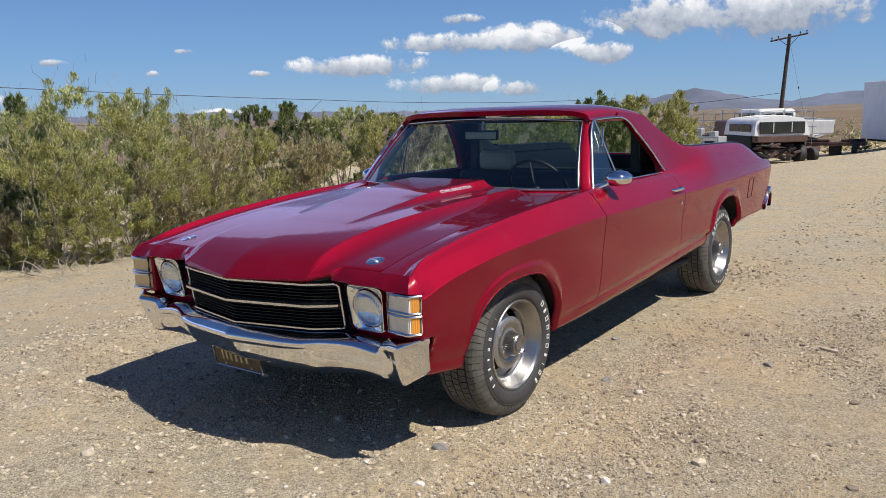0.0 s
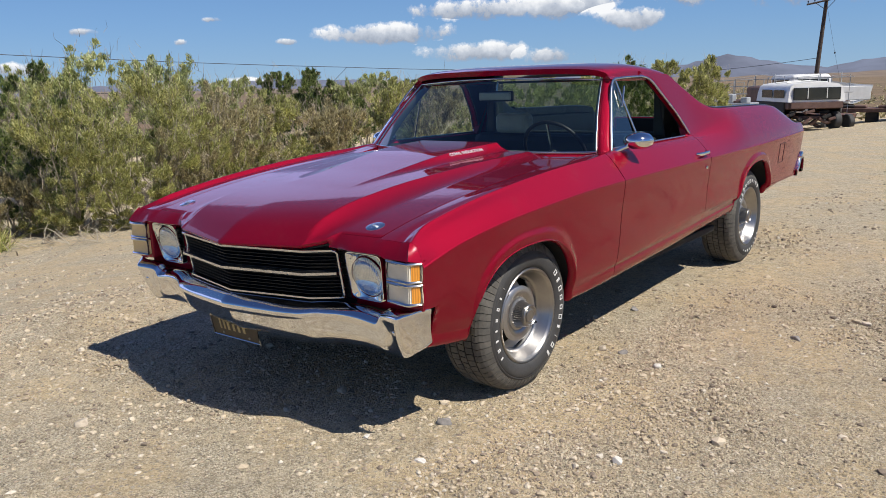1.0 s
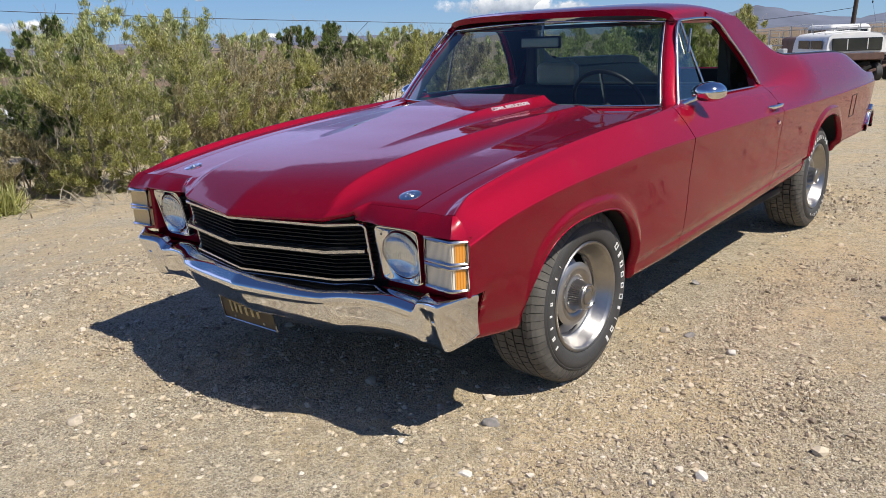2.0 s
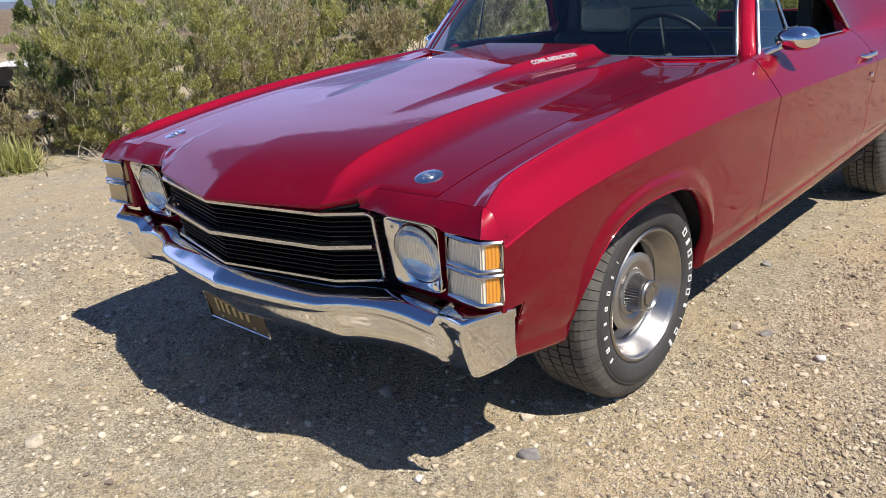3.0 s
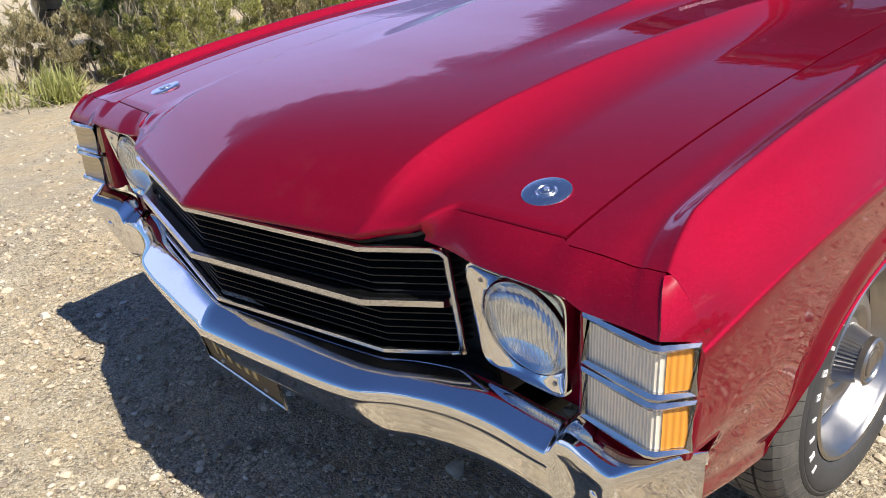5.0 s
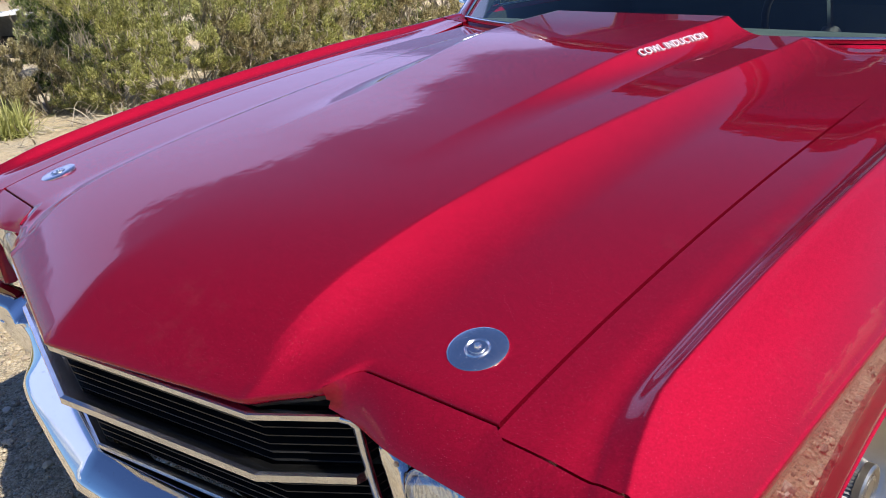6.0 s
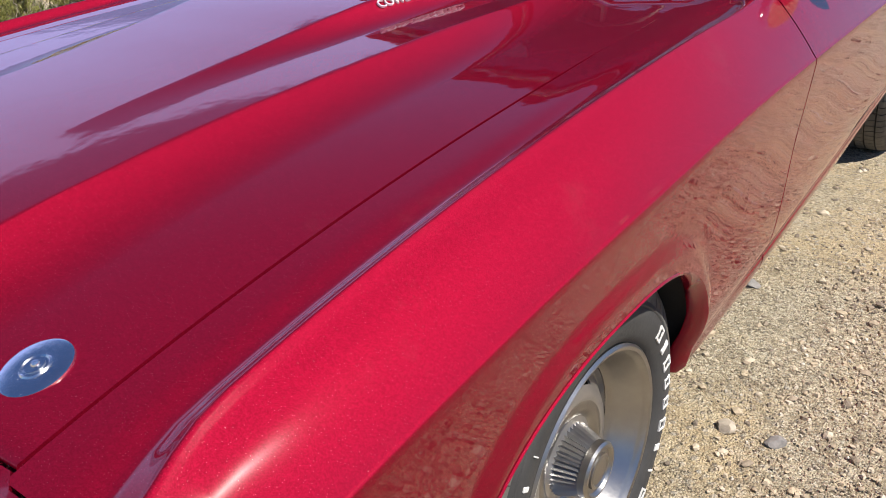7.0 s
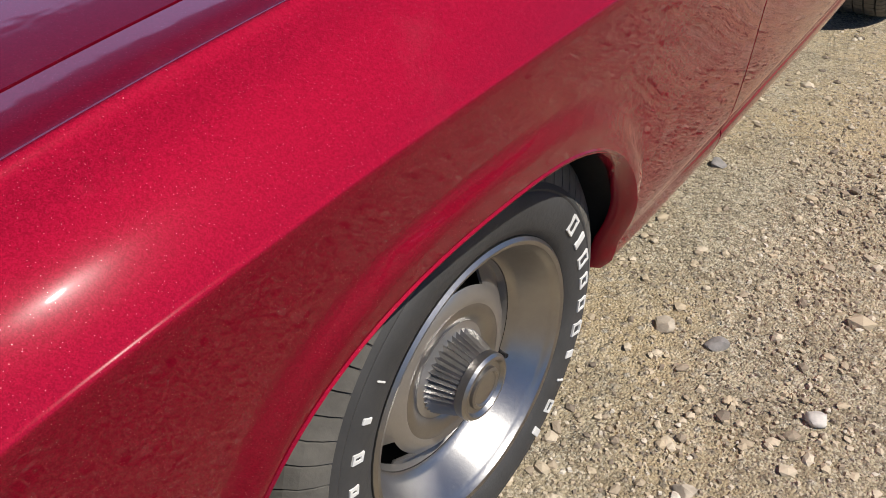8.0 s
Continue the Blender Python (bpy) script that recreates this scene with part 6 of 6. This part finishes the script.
    k.link(mx.outputs[0], out.inputs[0])
    rows = []
    for e in np.linspace(-0.6, 36, 16):
        rows.append([(4200 * math.cos(radians(e)) * math.sin(radians(a)), 4200 * math.cos(radians(e)) * math.cos(radians(a)), 4200 * math.sin(radians(e))) for a in np.linspace(-180, 180, 73)])
    ob = link_mesh("backdrop_clouds", [p for r in rows for p in r], grid_faces(len(rows), 73), m)
    ob.location = (EYE.x, EYE.y, EYE.z)
    ob.visible_shadow = False
    return tagged(ob, "bands of white cumulus clouds low in the sky", "clouds", kind="structure")


sky_sheet()


# ---- things standing behind the yard ----
WHITE_PAINT = simple("aged_white_paint", (0.72, 0.71, 0.68), 0.45, 0, 0.08, 3, 0.05)
RUSTY = simple("faded_brown_paint", (0.125, 0.07, 0.055), 0.7, 0, 0.35, 4, 0.3, 30)
GREYM = simple("galvanised_metal", (0.45, 0.46, 0.47), 0.5, 0.4, 0.2, 6, 0.1)
POLE = simple("weathered_pole_wood", (0.085, 0.062, 0.048), 0.9, 0, 0.3, 9, 0.5, 40)
DARKGLASS = simple("dark_window", (0.03, 0.035, 0.035), 0.08, 0, 0.2, 2)
CABLE = simple("cable", (0.03, 0.03, 0.035), 0.7)
SHED = simple("pale_trailer_skin", (0.76, 0.78, 0.80), 0.5, 0, 0.06, 2)


def rounded(lo, hi, r, m=Matrix(), segs=3):
    bm = box_bm(lo, hi, r, segs=segs)
    bmesh.ops.transform(bm, matrix=m, verts=bm.verts)
    return bm


def cyl(name, c, r, w, mat, parent, label=""):
    return lathe(name, [(0.0, -w / 2), (r * 0.92, -w / 2), (r, -w * 0.36), (r, w * 0.36), (r * 0.92, w / 2), (r * 0.62, w / 2), (r * 0.55, w * 0.3), (0.0, w * 0.3)], mat, parent, label, 28, "x", Matrix.Translation(c))


def old_pickup():
    """A worn pickup with a white camper shell, its tail towards the yard; y runs from tail to nose."""
    t = tagged(empty("camper_pickup"), "old brown pickup with a white camper shell and rusted tail", "truck")
    part("frame", rounded((-0.5, 0.2, 0.42), (0.5, 4.9, 0.56), 0.02), RUSTY, t)
    part("bed", rounded((-0.93, 0.05, 0.84), (0.93, 2.6, 1.12), 0.05), RUSTY, t, "faded brown pickup bed")
    for x in (-0.955, 0.955):
        part("bed_side", rounded((x - 0.03, 0.30, 0.55), (x + 0.03, 2.6, 1.10), 0.02), UNDER, t, "dark bed side")
    part("tailgate", rounded((-0.88, -0.02, 0.86), (0.88, 0.05, 1.11), 0.02), RUSTY, t)
    rng = random.Random(4)
    for q in range(18):
        x, y, z = rng.uniform(-0.85, 0.55), rng.uniform(0.0, 0.5), rng.uniform(0.18, 0.78)
        bm = rounded((-rng.uniform(0.05, 0.22), -0.06, -0.05), (rng.uniform(0.05, 0.22), 0.08, 0.06), 0.02, Matrix.Translation((x, y, z)) @ Matrix.Rotation(rng.uniform(-0.8, 0.8), 4, "Y"))
        part("tail_wreckage", bm, (UNDER, RUSTY, UNDER, RUSTY)[q % 4], t)
    cyl("spare_tyre", (1.22, 0.25, 0.30), 0.30, 0.18, RUBBER, t)
    part("hood", rounded((-0.92, 3.9, 0.62), (0.92, 5.1, 1.12), 0.08), RUSTY, t)
    part("cab", rounded((-0.9, 2.6, 0.6), (0.9, 4.0, 1.72), 0.14), RUSTY, t)
    # camper shell, with narrowing sides
    rows = []
    for y in np.linspace(0.02, 2.7, 9):
        k = 0.10 * smooth01(0.5, 0.0, y)
        rows.append([(-0.97, y, 1.12), (-0.93, y + k * 0.4, 1.45), (-0.86, y + k, 1.72), (-0.74, y + k, 1.82), (-0.4, y + k, 1.87), (0, y + k, 1.885), (0.4, y + k, 1.87), (0.74, y + k, 1.82), (0.86, y + k, 1.72), (0.93, y + k * 0.4, 1.45), (0.97, y, 1.12)])
    v = [p for r in rows for p in r]
    faces = grid_faces(9, 11) + [tuple(range(10, -1, -1)), tuple(range(88, 99))]
    shell = link_mesh("camper_shell", v, faces, WHITE_PAINT, t, "white fibreglass camper shell", True, 0, False)
    shell.data.set_sharp_from_angle(angle=radians(40))
    rw = part("rear_window", rounded((-0.79, -0.012, 1.20), (0.79, 0.09, 1.68), 0.03), DARKGLASS, shell)
    for x in (-0.32, 0.32):
        part("window_bar", rounded((x - 0.015, -0.02, 1.25), (x + 0.015, -0.005, 1.65), 0.004), WHITE_PAINT, shell)
    for s in (-1, 1):
        for a, b in ((0.35, 1.2), (1.32, 2.2)):
            part("side_window", rounded((s * 0.955 - 0.02, a, 1.28), (s * 0.955 - 0.0 + 0.012 * s, b, 1.6), 0.008), DARKGLASS, shell)
    for x, y in ((-0.80, 0.95), (0.80, 0.38), (-0.80, 4.2), (0.80, 4.2)):
        cyl("wheel", (x, y, 0.36), 0.36, 0.24, RUBBER, t)
    # roof rack ribs
    for y in (0.8, 1.7):
        tube("roof_rib", [(-0.7, y, 1.86), (0, y, 1.93), (0.7, y, 1.86)], 0.03, WHITE_PAINT, t)
    return t


tp = old_pickup()
x, y = at(-13.2, 36.0)
tp.matrix_world = Matrix.Translation((x, y, ground_z(x, y))) @ Matrix.Rotation(radians(36), 4, "Z") @ Matrix.Diagonal((1.18, 1.35, 1.02, 1))


def white_wagon(place, turn):
    """The pale roof of a second vehicle standing behind the pickup."""
    t = tagged(empty("van"), "white van roof standing behind the pickup", "van")
    part("body", rounded((-0.9, 0, 0.45), (0.9, 4.6, 1.35), 0.12), WHITE_PAINT, t)
    part("roof", rounded((-0.82, 0.4, 1.3), (0.82, 3.8, 2.05), 0.22), WHITE_PAINT, t)
    part("rear_glass", rounded((-0.66, 0.37, 1.42), (0.66, 0.5, 1.85), 0.03), DARKGLASS, t)
    for s in (-1, 1):
        part("side_glass", rounded((s * 0.80 - 0.03, 0.8, 1.45), (s * 0.80 + 0.03, 3.4, 1.86), 0.02), DARKGLASS, t)
        for yy in (0.9, 3.7):
            cyl("wheel", (s * 0.8, yy, 0.33), 0.33, 0.2, RUBBER, t)
    t.matrix_world = Matrix.Translation((*place, ground_z(*place))) @ Matrix.Rotation(radians(turn), 4, "Z") @ Matrix.Scale(1.22, 4)


white_wagon(at(-13.4, 45.0), 30)


def cargo_trailer():
    t = tagged(empty("cargo_trailer"), "tall pale grey box trailer", "trailer")
    part("box", rounded((0, 0, 0.3), (2.3, 6.0, 2.95), 0.04), SHED, t)
    for z in (0.33, 2.91):
        part("edge_rail", rounded((-0.02, -0.03, z - 0.05), (2.32, 0.0, z + 0.05), 0.01), GREYM, t)
    for xx in (0.0, 2.3):
        part("corner_post", rounded((xx - 0.04, -0.03, 0.3), (xx + 0.04, 0.0, 2.95), 0.01), GREYM, t)
    part("door_seam", rounded((1.14, -0.012, 0.4), (1.16, 0.0, 2.85), 0.002), GREYM, t)
    part("vent", rounded((0.2, -0.03, 2.72), (0.45, 0.0, 2.8), 0.01), BLACK, t)
    part("underframe", rounded((0.2, 0.1, 0.2), (2.1, 5.8, 0.3), 0.02), UNDER, t)
    for yy in (1.2, 2.2):
        for xx in (0.25, 2.05):
            cyl("wheel", (xx, yy, 0.29), 0.29, 0.2, RUBBER, t)
    x, y = at(-5.3, 38.0)
    t.matrix_world = Matrix.Translation((x, y, ground_z(x, y))) @ Matrix.Rotation(radians(30), 4, "Z")


cargo_trailer()


def utility_pole():
    x, y = at(-13.5, 74)
    t = tagged(empty("utility_pole", (x, y, ground_z(x, y))), "dark leaning wooden utility pole with a crossarm", "pole")
    top = Vector((0.62, 0, 8.85))
    tube("post", [(0, 0, -0.3), top * 0.5, top], 0.17, POLE, t, "", 12, taper=[0.2, 0.17, 0.14])
    d = Vector((1, 0.1, 0.16)).normalized()
    c = top - Vector((0, 0.18, 0.28))
    tube("crossarm", [c - d * 1.45, c + d * 1.45], 0.075, POLE, t, "", 6)
    for s in (-1.35, -0.85, 0.85, 1.35):
        lathe("insulator", [(0.0, 0.24), (0.05, 0.22), (0.07, 0.12), (0.03, 0.1), (0.03, 0.0)], DARKGLASS, t, "", 10, "z", Matrix.Translation(c + d * s + Vector((0, 0, 0.06))))
    for s in (-0.8, 0.8):
        tube("brace", [c + d * s, top - Vector((0.03, 0, 1.0))], 0.025, POLE, t, "", 5)
    tube("guy_wire", [top - Vector((-0.1, 0, 0.9)), top + Vector((0.85, 0.1, -4.4)), top + Vector((1.4, 0.2, -6.8)), top + Vector((1.9, 0.3, -9.0))], 0.008, CABLE, t, "", 4)
    lathe("strain_insulator", [(0.0, 0.1), (0.06, 0.06), (0.06, -0.06), (0.0, -0.1)], CABLE, t, "", 10, "z", Matrix.Translation(top + Vector((0.85, 0.1, -4.4))))
    return t, Vector((x, y, ground_z(x, y))) + c


pole, arm = utility_pole()


def span(a, b, sag, r=0.02):
    a, b = Vector(a), Vector(b)
    pts = [a.lerp(b, u) - Vector((0, 0, sag * 4 * u * (1 - u))) for u in np.linspace(0, 1, 18)]
    ob = tube("overhead_wire", pts, r, CABLE, None, "", 5)
    return tagged(ob, "thin dark overhead power wire", "wire", "overhead wires")


def sky_point(az, el, d):
    x, y = at(az, d)
    return (x, y, EYE.z + math.tan(radians(el)) * d)


span(sky_point(-78, 3.2, 52), sky_point(-44.6, 1.30, 60), 0.15)
span(sky_point(-44.6, 1.30, 60), sky_point(-24, 0.9, 75), 0.3)
span(sky_point(-66, 0.2, 60), sky_point(-44.6, -0.45, 66), 0.1)
span(sky_point(-24, 0.2, 90), sky_point(-13.3, 0.95, 74), 0.2)
span(sky_point(-44.6, 1.30, 60), sky_point(-46.2, -0.2, 60), 0.0, 0.016)


def pipe_rack(place, turn, n, lift):
    t = tagged(empty("pipe_rack"), "rack of bare bent metal pipe frames", "rack")
    for i in range(n):
        x = i * 0.95
        h = 0.9 + 0.12 * (i % 3)
        tube("pipe_frame", [(x, 0, 0.9), (x, 0, 1.3 + h + lift), (x + 0.85, 0.1, 1.35 + h + lift), (x + 0.85, 0.1, 0.9)], 0.022, GREYM, t, "", 6)
        tube("pipe_frame", [(x, 1.2, 0.9), (x + 0.1, 1.2, 1.2 + h + lift), (x + 0.9, 1.1, 1.25 + h + lift), (x + 0.85, 1.1, 0.9)], 0.022, GREYM, t, "", 6)
    for z in (1.4, 1.8, 2.15, 2.45):
        tube("long_pipe", [(-0.2, 0, z), (n * 0.95 + 0.1, 0.06, z + 0.04)], 0.018, GREYM, t, "", 6)
        tube("long_pipe", [(-0.2, 1.2, z), (n * 0.95 + 0.1, 1.1, z + 0.02)], 0.018, GREYM, t, "", 6)
    part("deck", rounded((-0.3, -0.1, 0.72), (n * 0.95 + 0.2, 1.4, 0.9), 0.02), RUSTY, t)
    for xx in (0.6, n * 0.95 - 0.6):
        for yy in (0.0, 1.3):
            cyl("wheel", (xx, yy, 0.36), 0.36, 0.2, RUBBER, t)
    t.matrix_world = Matrix.Translation((*place, ground_z(*place))) @ Matrix.Rotation(radians(turn), 4, "Z")


pipe_rack(at(-19.4, 41), -6, 6, 0.2)


def metal_cabinet(place):
    t = tagged(empty("metal_cabinet"), "grey metal cabinet with a square louvred panel", "cabinet")
    part("body", rounded((0, 0, 0), (1.7, 0.8, 1.45), 0.02), GREYM, t)
    p = part("panel", rounded((1.08, -0.02, 0.68), (1.62, 0.0, 1.38), 0.01), WHITE_PAINT, t)
    part("fan_opening", rounded((1.16, -0.03, 0.75), (1.54, -0.018, 1.28), 0.01), BLACK, p)
    for i in range(5):
        a = i * 1.0
        part("scrap", rounded((0.1 + 0.28 * i, 0.2, 1.45), (0.36 + 0.28 * i, 0.55, 1.53 + 0.12 * (i % 3)), 0.03), RUSTY if i % 2 else GREYM, t)
    t.matrix_world = Matrix.Translation((*place, ground_z(*place))) @ Matrix.Rotation(radians(-5), 4, "Z")


metal_cabinet(at(-19.9, 33.0))


def boat(place):
    t = tagged(empty("boat"), "small white boat hull standing on a trailer", "boat")
    rows = []
    for u in np.linspace(0, 1, 14):
        w = 0.95 * (1 - u ** 3) + 0.02
        k = 0.35 * u ** 2
        rows.append([(-w, u * 4.2, 1.75 + k), (-w * 0.92, u * 4.2, 1.45 + k), (-w * 0.55, u * 4.2, 1.02 + k), (0, u * 4.2, 0.86 + k * 1.3), (w * 0.55, u * 4.2, 1.02 + k), (w * 0.92, u * 4.2, 1.45 + k), (w, u * 4.2, 1.75 + k)])
    sheet("hull", rows, WHITE_PAINT, t, "", 0.05)
    part("transom", rounded((-0.88, -0.02, 1.05), (0.88, 0.05, 1.72), 0.03), WHITE_PAINT, t)
    part("trailer_frame", rounded((-0.6, 0.2, 0.5), (0.6, 4.8, 0.62), 0.02), RUSTY, t)
    for y in (0.8, 2.6):
        part("cradle", rounded((-0.5, y, 0.6), (0.5, y + 0.12, 1.05), 0.02), RUSTY, t)
    for s in (-1, 1):
        cyl("wheel", (s * 0.75, 1.4, 0.3), 0.3, 0.18, RUBBER, t)
    t.matrix_world = Matrix.Translation((*place, ground_z(*place))) @ Matrix.Rotation(radians(38), 4, "Z")


boat(at(-11.2, 44))


def flat_wreck(place):
    t = tagged(empty("flat_trailer"), "low rusted flat trailer with scrap metal", "trailer")
    part("deck", rounded((-1.7, 0, 0.45), (1.3, 1.5, 0.62), 0.02), RUSTY, t)
    for i in range(6):
        x = -1.6 + 0.48 * i
        part("scrap", rounded((x, 0.1, 0.0 if i % 3 == 0 else 0.62), (x + 0.5, 0.6, 0.55 if i % 3 == 0 else 0.75), 0.05), UNDER if i % 2 else RUSTY, t)
    for x in (-1.2, 0.9):
        cyl("wheel", (x, 0.1, 0.34), 0.34, 0.2, RUBBER, t)
    t.matrix_world = Matrix.Translation((*place, ground_z(*place))) @ Matrix.Rotation(radians(4), 4, "Z")


flat_wreck(at(-10.2, 40.5))


def loose_shell(place, turn):
    """A white pickup topper set down on the ground, open at its end and dark inside."""
    t = tagged(empty("camper_shell"), "white ribbed camper shell lying on the ground, dark inside", "camper shell")
    rows = []
    arc = [(-1.6, 0.0), (-1.6, 1.5), (-1.5, 1.85), (-1.2, 2.08), (-0.6, 2.2), (0, 2.24), (0.6, 2.2), (1.2, 2.08), (1.5, 1.85), (1.6, 1.5), (1.6, 0.0)]
    for i, y in enumerate(np.linspace(0, 4.5, 37)):
        k = 0.02 if i % 2 else 0.0
        rows.append([(x * (1 + k * 0.5), y, z + k) for x, z in arc])
    sheet("roof_skin", rows, WHITE_PAINT, t, "", 0.04, flip=True)
    part("back_wall", rounded((-1.58, 4.4, 0), (1.58, 4.46, 2.15), 0.01), GREYM, t)
    part("stored_crate", rounded((-1.2, 1.2, 0.0), (0.3, 2.6, 1.0), 0.03), UNDER, t)
    part("stored_crate", rounded((0.5, 0.8, 0.0), (1.3, 1.8, 0.7), 0.03), GREYM, t)
    t.matrix_world = Matrix.Translation((*place, ground_z(*place))) @ Matrix.Rotation(radians(turn), 4, "Z") @ Matrix.Scale(0.52, 4)


loose_shell((-22.1, 6.55), 62)
